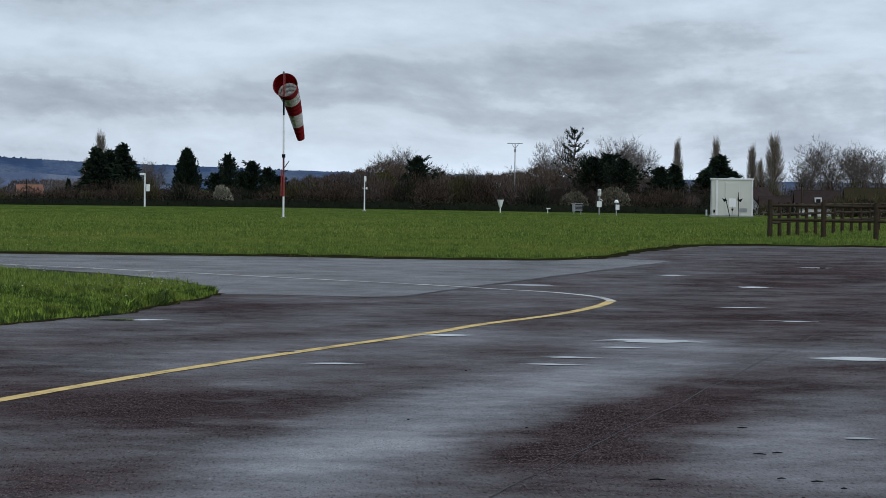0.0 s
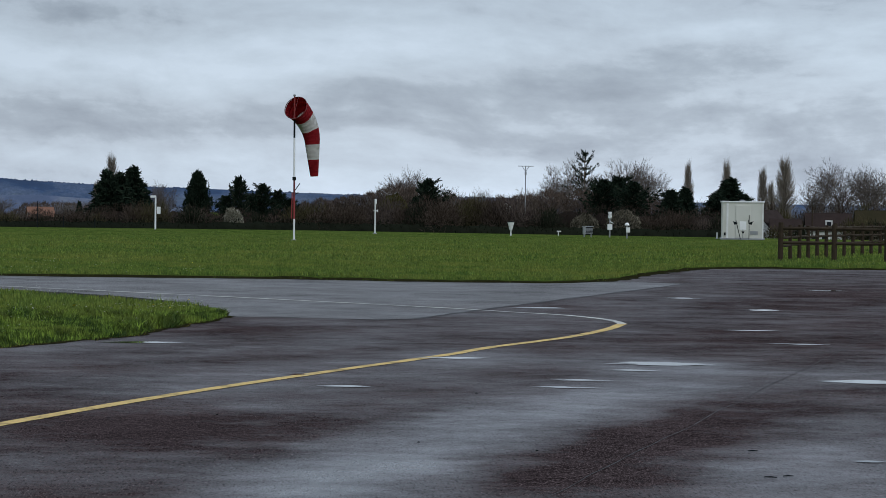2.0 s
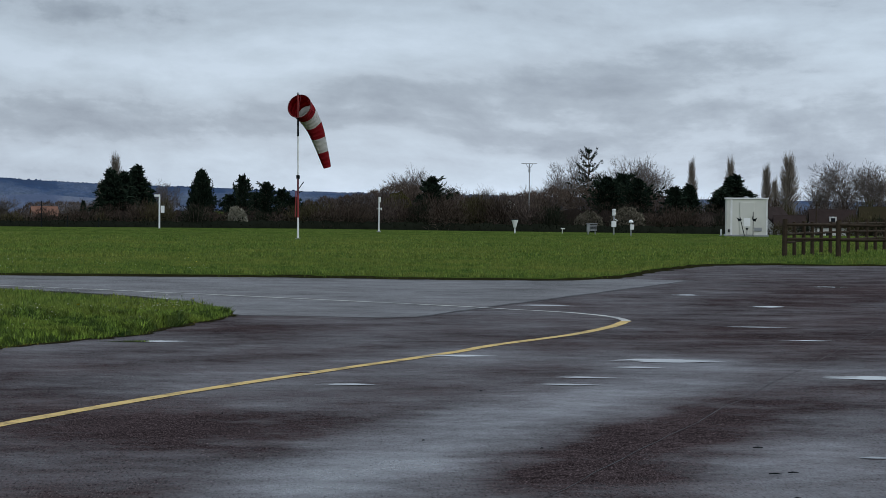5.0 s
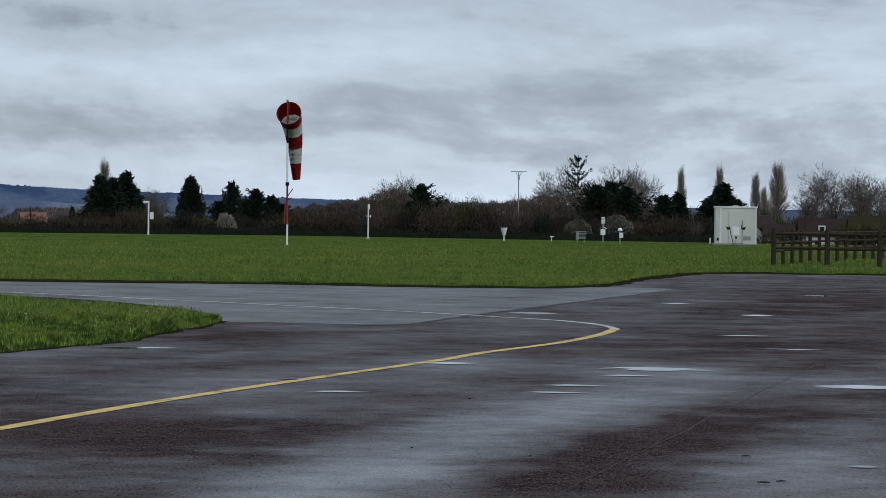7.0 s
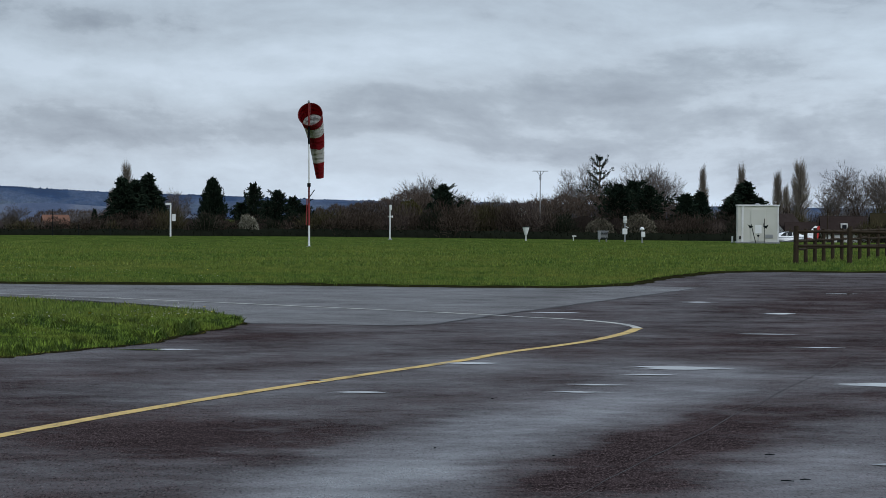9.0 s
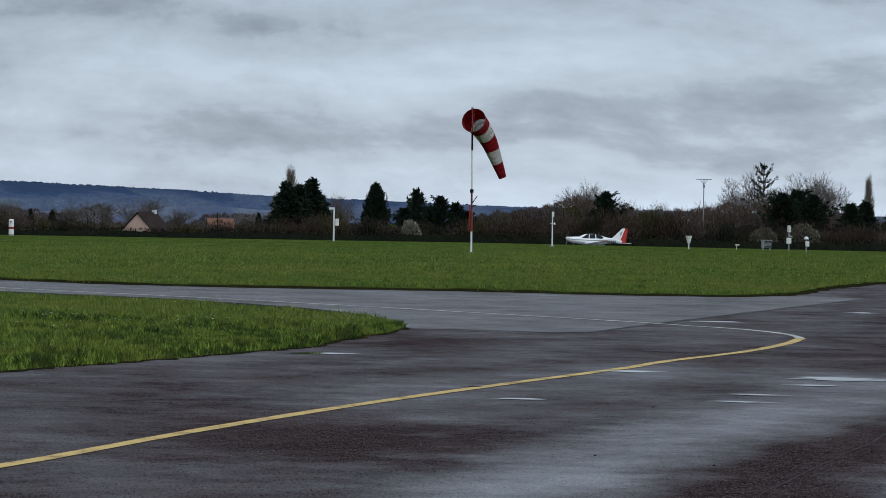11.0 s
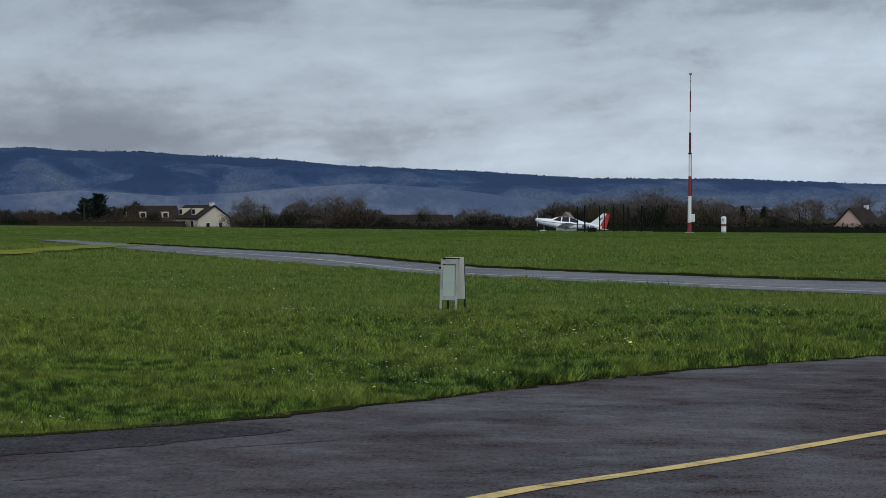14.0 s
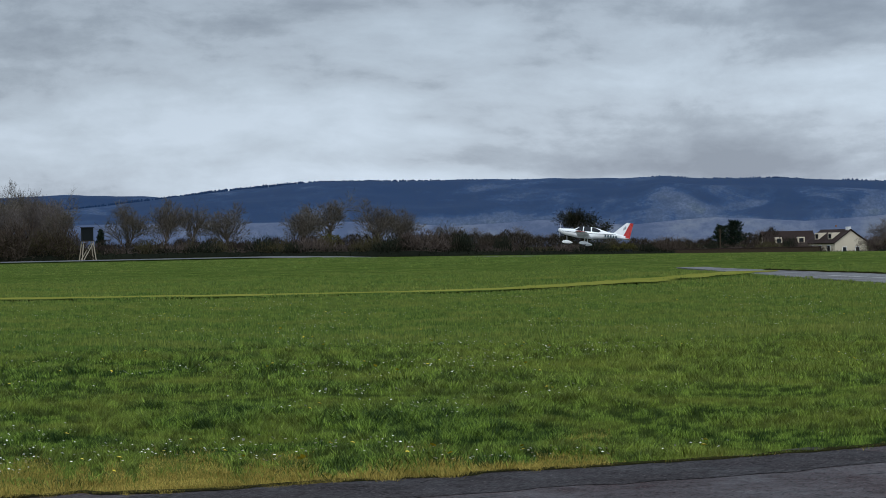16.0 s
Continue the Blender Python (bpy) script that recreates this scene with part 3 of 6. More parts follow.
# the blue of distance haze is put straight into these base colours
m_hazy_hill = Mat("hazed_wooded_hillside", 0.95, 0, 0.05)
_z = m_hazy_hill.node("ShaderNodeSeparateXYZ")
m_hazy_hill.link(m_hazy_hill.c.outputs["Object"], _z.inputs[0])
_across = m_hazy_hill.c.outputs["UV"]
_wide = m_hazy_hill.node("ShaderNodeMapping", Scale=(1.0, 2.2, 1.0))
m_hazy_hill.link(_across, _wide.inputs["Vector"])
_a = m_hazy_hill.noise(0.0085, 9.0, 0.6, _wide.outputs[0], 0.5)
_b = m_hazy_hill.noise(0.055, 5.0, 0.7, _across)
_d = m_hazy_hill.noise(0.23, 3.0, 0.7, _across)
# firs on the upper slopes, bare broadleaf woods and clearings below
_h = m_hazy_hill.math("ADD", m_hazy_hill.grey(_z.outputs["Z"], 4, 30, 0.12, -0.09), _a)
_h = m_hazy_hill.math("ADD", _h, m_hazy_hill.grey(_b, 0.3, 0.7, -0.05, 0.05))
_c = m_hazy_hill.ramp(_h, (0.43, (0.014, 0.036, 0.086)), (0.505, (0.024, 0.054, 0.118)), (0.53, (0.058, 0.088, 0.150)), (0.64, (0.088, 0.114, 0.166)), (0.70, (0.108, 0.134, 0.155)))
_c = m_hazy_hill.mix(m_hazy_hill.grey(_b, 0.42, 0.62, 0.0, 0.55), _c, (0.020, 0.040, 0.080))
m_hazy_hill = m_hazy_hill.done(m_hazy_hill.mix(m_hazy_hill.grey(_d, 0.40, 0.60, 0.0, 0.45), _c, (0.018, 0.036, 0.074)))
# grey-violet tones carry the haze of distance in the base colour
m_hazy_spur = Mat("hazed_bare_wooded_spur", 0.95, 0, 0.05)
_p = m_hazy_spur.noise(0.012, 8.0, 0.62, m_hazy_spur.c.outputs["UV"], 0.4)
_q = m_hazy_spur.noise(0.10, 5.0, 0.75, m_hazy_spur.c.outputs["UV"])
_r = m_hazy_spur.ramp(_p, (0.40, (0.066, 0.088, 0.142)), (0.50, (0.100, 0.120, 0.172)), (0.60, (0.132, 0.148, 0.184)))
m_hazy_spur = m_hazy_spur.done(m_hazy_spur.mix(m_hazy_spur.grey(_q, 0.42, 0.62, 0.0, 0.5), _r, (0.046, 0.066, 0.112)))


def hill(name, ridge, d_foot, d_top, label, amp, mat=m_hazy_hill):
    az = np.arange(-40, 60, 0.2)
    rows = 36
    v, f = [], []
    for a in az:
        el = lerp(a, ridge)
        top = height(d_top, el)
        for j in range(rows + 1):
            u = j / rows
            d = d_foot + (d_top - d_foot) * u
            x, y = -d * math.sin(radians(a)), d * math.cos(radians(a))
            s = u * u * (3 - 2 * u) * 0.55 + u * 0.45
            z = -6 + (top + 6) * s
            env = math.sin(math.pi * min(1, u * 1.0)) if u < 1 else 0
            z += amp * env * noise.fractal((x * 0.0011, y * 0.0011, 3.0), 0.8, 2.1, 4) * top / 40
            z += 1.6 * noise.noise((x * 0.03, y * 0.012, 0)) * min(1, top / 20)
            v.append((x, y, z))
        # the far side falls away
        d = d_top + 300
        v.append((-d * math.sin(radians(a)), d * math.cos(radians(a)), top * 0.6))
    n = rows + 2
    for i in range(len(az) - 1):
        for j in range(n - 1):
            f.append((i * n + j, i * n + j + 1, (i + 1) * n + j + 1, (i + 1) * n + j))
    me = mesh_from(name, v, f)
    # unrolled along the ridge: metres across, and height with a little of the depth
    uv = np.array([(math.atan2(-q[0], q[1]) * 3300, q[2] * 1.5 + math.hypot(q[0], q[1]) * (0.015 if d_top > 2000 else 0.16)) for q in v], np.float32)
    me.uv_layers.new(name="unrolled").data.foreach_set("uv", uv[np.asarray(f).ravel()].ravel())
    ob = mesh_ob(name, me, mat, smooth=True)
    return tagged(ob, label, "hill", kind="structure")


hill("backdrop_hills", RIDGE, 1300, 3300, "long wooded ridge under the clouds, haze-blue painted in", 14)
hill("backdrop_far_hill", [(-40, 0.0), (30, 0.2), (35, 0.9), (37.4, 1.04), (39.7, 1.14), (41.5, 1.08), (45, 1.0), (60, 0.7)], 3600, 4300, "farther wooded hill, haze-blue painted in", 6)
SPUR = [(-40, -0.4), (2, -0.4), (4, 0.0), (6, 0.10), (8, 0.02), (10, -0.1), (12, -0.12), (13.5, 0.0), (14.6, 0.1), (16, 0.28), (17.4, 0.41), (18.5, 0.47), (20.0, 0.42), (21.5, 0.26), (23, 0.2), (25, 0.32), (27, 0.2), (29, 0.34), (31, 0.25), (33, 0.4), (36, 0.45), (38.5, 0.45), (42, 0.4), (60, 0.3)]
hill("backdrop_near_hill", SPUR, 1000, 1290, "lower spur of bare woods before the ridge, haze grey-violet painted in", 5, m_hazy_spur)



# ---- vegetation ----
rng = np.random.default_rng(7)


def ridge_trees():
    """The comb of single trees along the skyline of the ridge."""
    v, f = [], []
    for a in np.arange(-5, 44, 0.014):
        if rng.random() < 0.35:
            continue
        d = 3290
        h = (0.4 + 3.4 * rng.random() ** 1.5) * (1.05 + 0.6 * noise.noise((a * 0.9, 0, 0)) + (0.7 if 20.4 < a < 22.2 or 25.5 < a < 26.9 else 0))
        if h < 0.5:
            continue
        w = 0.9 + 1.2 * rng.random()
        z0 = height(d, lerp(a, RIDGE)) - 3 + (1.2 if a > 23 else -0.6)
        b = at(a, d, z0)
        k = len(v)
        for j in range(5):
            t = 2 * math.pi * j / 5
            v.append((b.x + w * math.cos(t), b.y + w * math.sin(t), z0))
        for j in range(5):
            t = 2 * math.pi * j / 5
            v.append((b.x + w * 0.75 * math.cos(t), b.y + w * 0.75 * math.sin(t), z0 + 3 + h * 0.36))
        v.append((b.x, b.y, z0 + 3 + h * 0.6))
        for j in range(5):
            q = (j + 1) % 5
            f += [(k + j, k + q, k + 5 + q), (k + j, k + 5 + q, k + 5 + j), (k + 5 + j, k + 5 + q, k + 10)]
    # these trees share the hillside's haze-tinted colour
    ob = mesh_ob("ridge_trees", mesh_from("ridge_trees", v, f), m_hazy_hill)
    tagged(ob, "uneven row of trees along the skyline, haze-blue painted in", "trees", kind="stuff")


ridge_trees()


def limb(v, f, a, b, r1, r2, seg=4):
    """A tapered limb between two points, into lists of vertices and faces."""
    ax = (b - a).normalized()
    s = ax.orthogonal().normalized()
    t = ax.cross(s)
    k = len(v)
    for p, r in ((a, r1), (b, r2)):
        for i in range(seg):
            w = 2 * math.pi * i / seg
            v.append(p + (s * math.cos(w) + t * math.sin(w)) * r)
    for i in range(seg):
        j = (i + 1) % seg
        f.append((k + i, k + j, k + seg + j, k + seg + i))


def sliver(v, f, a, b, w, r):
    """A twig too thin to show its roundness."""
    s = (b - a).cross(Vector((r.gauss(0, 1), r.gauss(0, 1), r.gauss(0, 1)))).normalized() * w
    k = len(v)
    v.extend((a - s, a + s, b))
    f.append((k, k + 1, k + 2))


def branching(seed, low=0.1, limbs=6):
    """A leafless tree one metre high and one wide: a trunk that forks again and again into a rounded crown, and twigs, as two meshes."""
    r = random.Random(seed)
    tv, tf, cv, cf = [], [], [], []

    def grow(p, way, length, width, depth):
        bend = (way + Vector((r.gauss(0, 0.16), r.gauss(0, 0.16), 0.10 + r.gauss(0, 0.08)))).normalized()
        q = p + way * length * 0.5
        e = q + bend * length * 0.5
        if depth >= 3:
            sliver(cv, cf, p, e, max(0.0018, width), r)
        else:
            limb(tv, tf, p, q, width, width * 0.8, 4)
            limb(tv, tf, q, e, width * 0.8, width * 0.6, 4)
        if depth == 5:
            return
        n = (limbs, 5, 5, 5, 6)[depth]
        turn = r.random() * 6.283
        for i in range(n):
            t = 1.0 if i == 0 else r.uniform(0.5 if depth == 0 else 0.3, 1.0)
            start = p.lerp(q, t * 2) if t < 0.5 else q.lerp(e, t * 2 - 1)
            side = bend.orthogonal().normalized()
            side.rotate(Matrix.Rotation(turn + 6.283 * i / n + r.gauss(0, 0.3), 3, bend))
            spread = (r.uniform(0.15, 0.75), r.uniform(0.3, 0.9), r.uniform(0.4, 1.1), r.uniform(0.4, 1.2), r.uniform(0.3, 1.2))[depth]
            d = (bend + side * spread * (0.4 if i == 0 else 1.0)).normalized()
            grow(start, d, length * r.uniform(0.55, 0.80) * (1.0 if depth else 0.72), width * (0.58 if depth else 0.42), depth + 1)

    grow(Vector((0, 0, 0)), Vector((0, 0, 1)), 0.44 + low, 0.020, 0)
    wide_ = sorted(max(abs(q.x), abs(q.y)) for q in cv)[int(len(cv) * 0.985)] * 2
    top = sorted(q.z for q in cv)[int(len(cv) * 0.995)]
    for lst in (tv, cv):
        for q in lst:
            q.x, q.y, q.z = q.x / wide_, q.y / wide_, q.z / top
    return (tv, tf), (cv, cf)


def fastigiate(seed):
    """A poplar: many steep shoots about one stem."""
    r = random.Random(seed)
    tv, tf, cv, cf = [], [], [], []
    limb(tv, tf, Vector((0, 0, 0)), Vector((0, 0, 0.55)), 0.02, 0.012, 6)
    limb(tv, tf, Vector((0, 0, 0.55)), Vector((0.01, 0, 0.97)), 0.012, 0.003, 5)
    for i in range(520):
        h = 0.10 + 0.80 * r.random()
        w = 0.5 * min(1, (h + 0.05) * 3.0) * (1.0 - max(0, h - 0.45) * 1.35)
        ang = r.random() * 6.283
        out = w * (0.35 + 0.75 * r.random())
        a = Vector((0, 0, h))
        b = Vector((math.cos(ang) * out, math.sin(ang) * out, h + 0.06 + 0.07 * r.random()))
        c = b + Vector((math.cos(ang) * 0.05, math.sin(ang) * 0.05, 0.07 + 0.05 * r.random()))
        limb(cv, cf, a, b, 0.005, 0.004, 3)
        limb(cv, cf, b, c, 0.004, 0.0015, 3)
        for _ in range(2):
            e = b + Vector((r.gauss(0, 0.06), r.gauss(0, 0.06), 0.03 + 0.06 * r.random()))
            limb(cv, cf, a.lerp(b, 0.6), e, 0.005, 0.0025, 3)
    return (tv, tf), (cv, cf)


def needles(seed, form):
    """An evergreen one metre high and one wide: a stem and a crown of drooping sprays. form: spire, pine, cedar or dome."""
    r = random.Random(seed)
    tv, tf, cv, cf = [], [], [], []
    limb(tv, tf, Vector((0, 0, 0)), Vector((0, 0, 0.96)), 0.025, 0.004, 6)
    levels = {"spire": 24, "pine": 15, "cedar": 12, "dome": 32}[form]

    def spray(p, direction, size, n):
        for _ in range(n):
            k = len(cv)
            o = p + Vector((r.gauss(0, 1), r.gauss(0, 1), r.gauss(0, 0.6))) * size * 0.45
            d1 = (direction + Vector((r.gauss(0, 0.5), r.gauss(0, 0.5), r.gauss(0, 0.35)))).normalized() * size
            s = d1.cross(Vector((r.gauss(0, 1), r.gauss(0, 1), r.gauss(0, 1)))).normalized() * size * 0.24
            cv.extend((o - s, o + s, o + d1 + s * 0.3, o + d1 * 1.1 - s * 0.3))
            cf.append((k, k + 1, k + 2, k + 3))

    for i in range(levels):
        u = i / (levels - 1)
        z = {"spire": 0.06, "pine": 0.20, "cedar": 0.16, "dome": 0.02}[form] * (1 - u) + u * 0.97
        if form == "spire":
            w = 0.5 * (1 - u) ** 0.8 + 0.02
        elif form == "dome":
            w = 0.5 * max(0, 1 - u ** 1.9) ** 0.85 + 0.012
        elif form == "cedar":
            w = 0.5 * (1 - u) ** 0.75 + 0.06
        else:
            w = 0.5 * min(1, 0.5 + 2 * u) * (1 - max(0, u - 0.5) * 1.5)
        n = {"spire": 9, "pine": 7, "cedar": 5, "dome": 13}[form]
        for j in range(n):
            ang = 6.283 * (j + r.random() * 0.9) / n
            reach = w * (0.5 + 0.75 * r.random() if form != "dome" else 0.8 + 0.25 * r.random()) * (1.0 if form != "pine" else 0.55 + 0.75 * r.random())
            dr = Vector((math.cos(ang), math.sin(ang), {"spire": -0.05, "pine": 0.25, "cedar": 0.45, "dome": 0.3}[form] + 0.15 * r.gauss(0, 1)))
            a, b = Vector((0, 0, z)), Vector((0, 0, z)) + dr * reach
            limb(tv, tf, a, b, 0.006, 0.002, 3)
            steps = 5 if form != "cedar" else 8
            for q in range(1, steps + 1):
                t = q / steps
                spray(a.lerp(b, t), dr, 0.05 + 0.02 * r.random() if form != "cedar" else 0.03, {"spire": 7, "pine": 9, "cedar": 4, "dome": 10}[form])
    return (tv, tf), (cv, cf)


def template(name, data, crown_mat, label, category="tree"):
    (tv, tf), (cv, cf) = data
    ob = thing(name, Matrix(), label, category)
    mixed_t = bpy.data.meshes.new("trunk")
    mixed_t.from_pydata(tv, [], tf)
    mixed_c = bpy.data.meshes.new("crown")
    mixed_c.from_pydata(cv, [], cf)
    mesh_ob("trunk", mixed_t, m_bark, ob)
    mesh_ob("crown", mixed_c, crown_mat, ob)
    ob["group"] = name + " row"
    return ob


used = set()


def plant(tpl, az, el, wide, d, drop=0.0, turn=None):
    """Sets a tree by bearing, height of its top over eye level and width in degrees; the first one moves the template itself."""
    base = at(az, d)
    base.z -= drop
    h = height(d, el) - base.z
    w = d * math.tan(radians(wide)) * 1.05
    m = Matrix.LocRotScale(base, Euler((0, 0, random.random() * 6.28 if turn is None else turn)), (w, w, h))
    if tpl.name in used:
        o = tpl.copy()
        scene.collection.objects.link(o)
        for c in tpl.children:
            k = c.copy()
            scene.collection.objects.link(k)
            k.parent = o
        o.matrix_basis = m
        return o
    used.add(tpl.name)
    tpl.matrix_basis = m
    return tpl


bare = [template("bare_tree", branching(3 + i, 0.02 * i, 5 + i % 3), m_twig, "leafless grey-brown broadleaf tree behind the hedge") for i in range(4)]
def ivied(seed):
    """A rounded tree whose limbs carry thick clumps of ivy."""
    (tv, tf), (cv, cf) = branching(seed, 0.0, 7)
    r = random.Random(seed)
    for _ in range(85):
        a, u = r.random() * 6.283, r.uniform(-0.9, 0.95)
        q = math.sqrt(1 - u * u) * (0.15 + 0.30 * r.random())
        c = Vector((math.cos(a) * q, math.sin(a) * q, 0.50 + 0.36 * u))
        for _ in range(48):
            o = c + Vector((r.gauss(0, 0.045), r.gauss(0, 0.045), r.gauss(0, 0.05)))
            e = Vector((r.gauss(0, 1), r.gauss(0, 1), r.gauss(0, 1))).normalized() * 0.022
            sliver(cv, cf, o, o + e, 0.011, r)
    return (tv, tf), (cv, cf)


crowned = [template("round_tree", branching(70 + i, 0.0, 6 + i), m_darktwig, "rounded dark leafless tree standing over the hedge") for i in range(3)]
ivy_tree = template("ivy_tree", ivied(81), m_ivyleaf, "large rounded leafless tree clad in dark ivy")
poplar = [template("poplar_tree", fastigiate(20 + i), m_poptwig, "tall narrow leafless poplar") for i in range(2)]
spire = [template("conifer_tree", needles(30 + i, "spire"), m_conifer, "dark green pointed conifer") for i in range(2)]
pine = [template("pine_tree", needles(40 + i, "pine"), m_conifer, "dark pine with a broken open crown") for i in range(2)]
cedar = template("cedar_tree", needles(50, "cedar"), m_conifer, "dark cedar with tiered upswept branches")
dome = template("sequoia_tree", needles(60, "dome"), m_conifer, "dense dark conical evergreen with a rounded top")

for i, (a, e, w) in enumerate([(4.14, 0.9, 0.28), (-8.95, 0.89, 0.19), (-9.82, 0.93, 0.22), (-10.63, 0.78, 0.22), (-11.13, 1.01, 0.36), (-10.82, 0.49, 0.18), (4.45, 0.33, 0.2)]):
    plant(poplar[i % 2], a, e + 0.03, w * 1.4, 450 + 8 * i)
for i, (a, e, w) in enumerate([(4.23, 0.66, 0.59), (3.94, 0.6, 0.57), (3.65, 0.74, 0.62), (3.44, 0.26, 0.52), (4.85, -0.04, 0.18), (-8.57, 0.36, 0.52), (-8.88, 0.42, 0.44), (-9.57, 0.29, 0.52), (-9.9, 0.63, 0.67), (-10.19, 0.29, 0.52), (9.98, -0.03, 0.18), (9.5, -0.07, 0.21), (20.42, -0.24, 0.21), (38.95, 0.33, 0.23), (3.8, 0.3, 0.9), (4.1, 0.25, 0.9)]):
    plant(spire[i % 2], a, e, w * (1.75 if a > 0 else 2.1), 392 + 5 * (i % 5))
for i, (a, e, w) in enumerate([(1.27, 0.52, 0.5), (0.72, 0.36, 0.6), (0.37, 0.23, 0.55), (0.94, 0.14, 0.7), (1.55, 0.1, 0.6), (-3.05, 0.51, 0.75), (-7.03, 0.55, 0.9), (-7.38, 0.61, 0.95), (-7.73, 0.51, 0.8), (24.6, 0.21, 0.5), (0.1, 0.05, 0.6), (24.9, 0.1, 0.4)]):
    plant(pine[i % 2], a, e, w * 1.1, 395 + 4 * (i % 4))
plant(cedar, -6.6, 1.2, 1.15, 420)
plant(dome, 2.19, 0.64, 0.62, 395)
for rows, d0 in (([(3.12, 0.35, 0.52), (2.96, 0.38, 0.46), (-2.45, 0.68, 0.82), (-2.81, 0.75, 0.77), (-2.17, 0.39, 0.64), (-3.59, 0.25, 0.64), (-3.98, 0.22, 0.57), (-4.36, 0.34, 0.64), (-3.33, 0.38, 0.64), (-1.53, 0.19, 0.64), (-1.14, 0.12, 0.57), (-5.65, 0.5, 0.77), (-5.97, 0.59, 0.64), (-6.18, 1.06, 0.7)], 415),
                 ([(-7.5, 1.02, 0.8), (-7.82, 0.95, 0.77), (-8.14, 0.85, 0.72), (-11.64, 0.6, 0.77), (-11.96, 0.89, 0.77), (-12.39, 1.0, 0.9), (-12.83, 0.89, 0.85), (-13.21, 0.87, 0.77), (-13.6, 0.8, 0.8), (-5.33, 0.3, 0.64), (-4.94, 0.17, 0.57), (-0.76, 0.09, 0.52), (-6.6, 0.7, 0.8), (-7.1, 0.8, 0.7)], 440),
                 ([(19.74, 0.17, 0.77), (19.24, 0.26, 0.85), (18.74, 0.18, 0.77), (17.16, -0.03, 0.52), (16.08, -0.07, 0.64), (15.63, -0.16, 0.52), (14.41, 0.0, 0.64), (13.9, 0.13, 0.72), (13.39, 0.2, 0.64), (12.88, 0.2, 0.72), (12.1, 0.4, 0.82), (12.49, 0.2, 0.64), (11.59, 0.21, 0.77), (11.01, 0.21, 0.72), (10.49, 0.15, 0.64), (8.88, 0.13, 0.64), (8.43, 0.16, 0.64)], 410),
                 ([(7.4, 0.26, 0.77), (7.72, 0.13, 0.59), (6.57, 0.03, 0.59), (5.67, -0.12, 0.59), (5.16, -0.11, 0.52), (4.71, -0.02, 0.52), (29.93, 0.06, 0.77), (29.42, 0.18, 0.77), (28.73, 0.03, 0.64), (24.09, 0.02, 0.64), (23.58, -0.03, 0.52), (21.26, 0.19, 0.59), (21.0, 0.01, 0.52), (20.49, -0.22, 0.52), (26.39, -0.1, 0.64), (25.75, -0.1, 0.64), (25.24, -0.16, 0.57), (15.86, -0.18, 0.64)], 425),
                 ([(41.11, 1.17, 0.9), (40.79, 1.41, 0.64), (40.42, 1.16, 0.77), (39.98, 1.09, 0.77), (38.4, 0.95, 0.98), (37.54, 0.96, 0.85), (36.85, 0.84, 0.77), (36.05, 0.85, 0.98), (34.45, 0.72, 0.98), (33.74, 0.96, 0.98), (32.75, 0.86, 1.03), (32.26, 0.65, 0.77), (31.11, 0.29, 0.77), (30.34, 0.18, 0.64)], 420)):
    for i, (a, e, w) in enumerate(rows):
        plant(crowned[i % 3] if a > 29 else bare[i % 4], a, e, w * (1.3 if a > 29 else 1.3), d0 + 7 * (i % 5))
plant(ivy_tree, 27.97, 0.60, 1.35, 398)


def shrub(seed):
    """A rounded shrub one metre high and one wide: steep stems, and twigs thickest near its skin."""
    r = random.Random(seed)
    tv, tf, cv, cf = [], [], [], []
    for i in range(14):
        a = 6.283 * i / 14
        limb(tv, tf, Vector((0.05 * math.cos(a), 0.05 * math.sin(a), 0)), Vector((0.3 * math.cos(a), 0.3 * math.sin(a), 0.5 + 0.3 * r.random())), 0.008, 0.003, 3)
    lobes = [(Vector((r.gauss(0, 0.17), r.gauss(0, 0.17), 0.42 + 0.17 * r.random())), 0.22 + 0.14 * r.random()) for _ in range(8)]
    for i in range(1900):
        c, rad = lobes[i % 8]
        n = Vector((r.gauss(0, 1), r.gauss(0, 1), r.gauss(0, 1))).normalized()
        p = c + n * rad * r.random() ** 0.45
        p.z = max(0.0, p.z if r.random() < 0.6 else p.z * r.random())
        d = (n * 0.7 + Vector((r.gauss(0, 0.35), r.gauss(0, 0.35), 0.6))).normalized() * (0.06 + 0.10 * r.random())
        sliver(cv, cf, p, p + d, 0.0075, r)
    top = sorted(q.z for q in cv)[int(len(cv) * 0.99)]
    for lst in (tv, cv):
        for q in lst:
            q.z /= top
    return (tv, tf), (cv, cf)


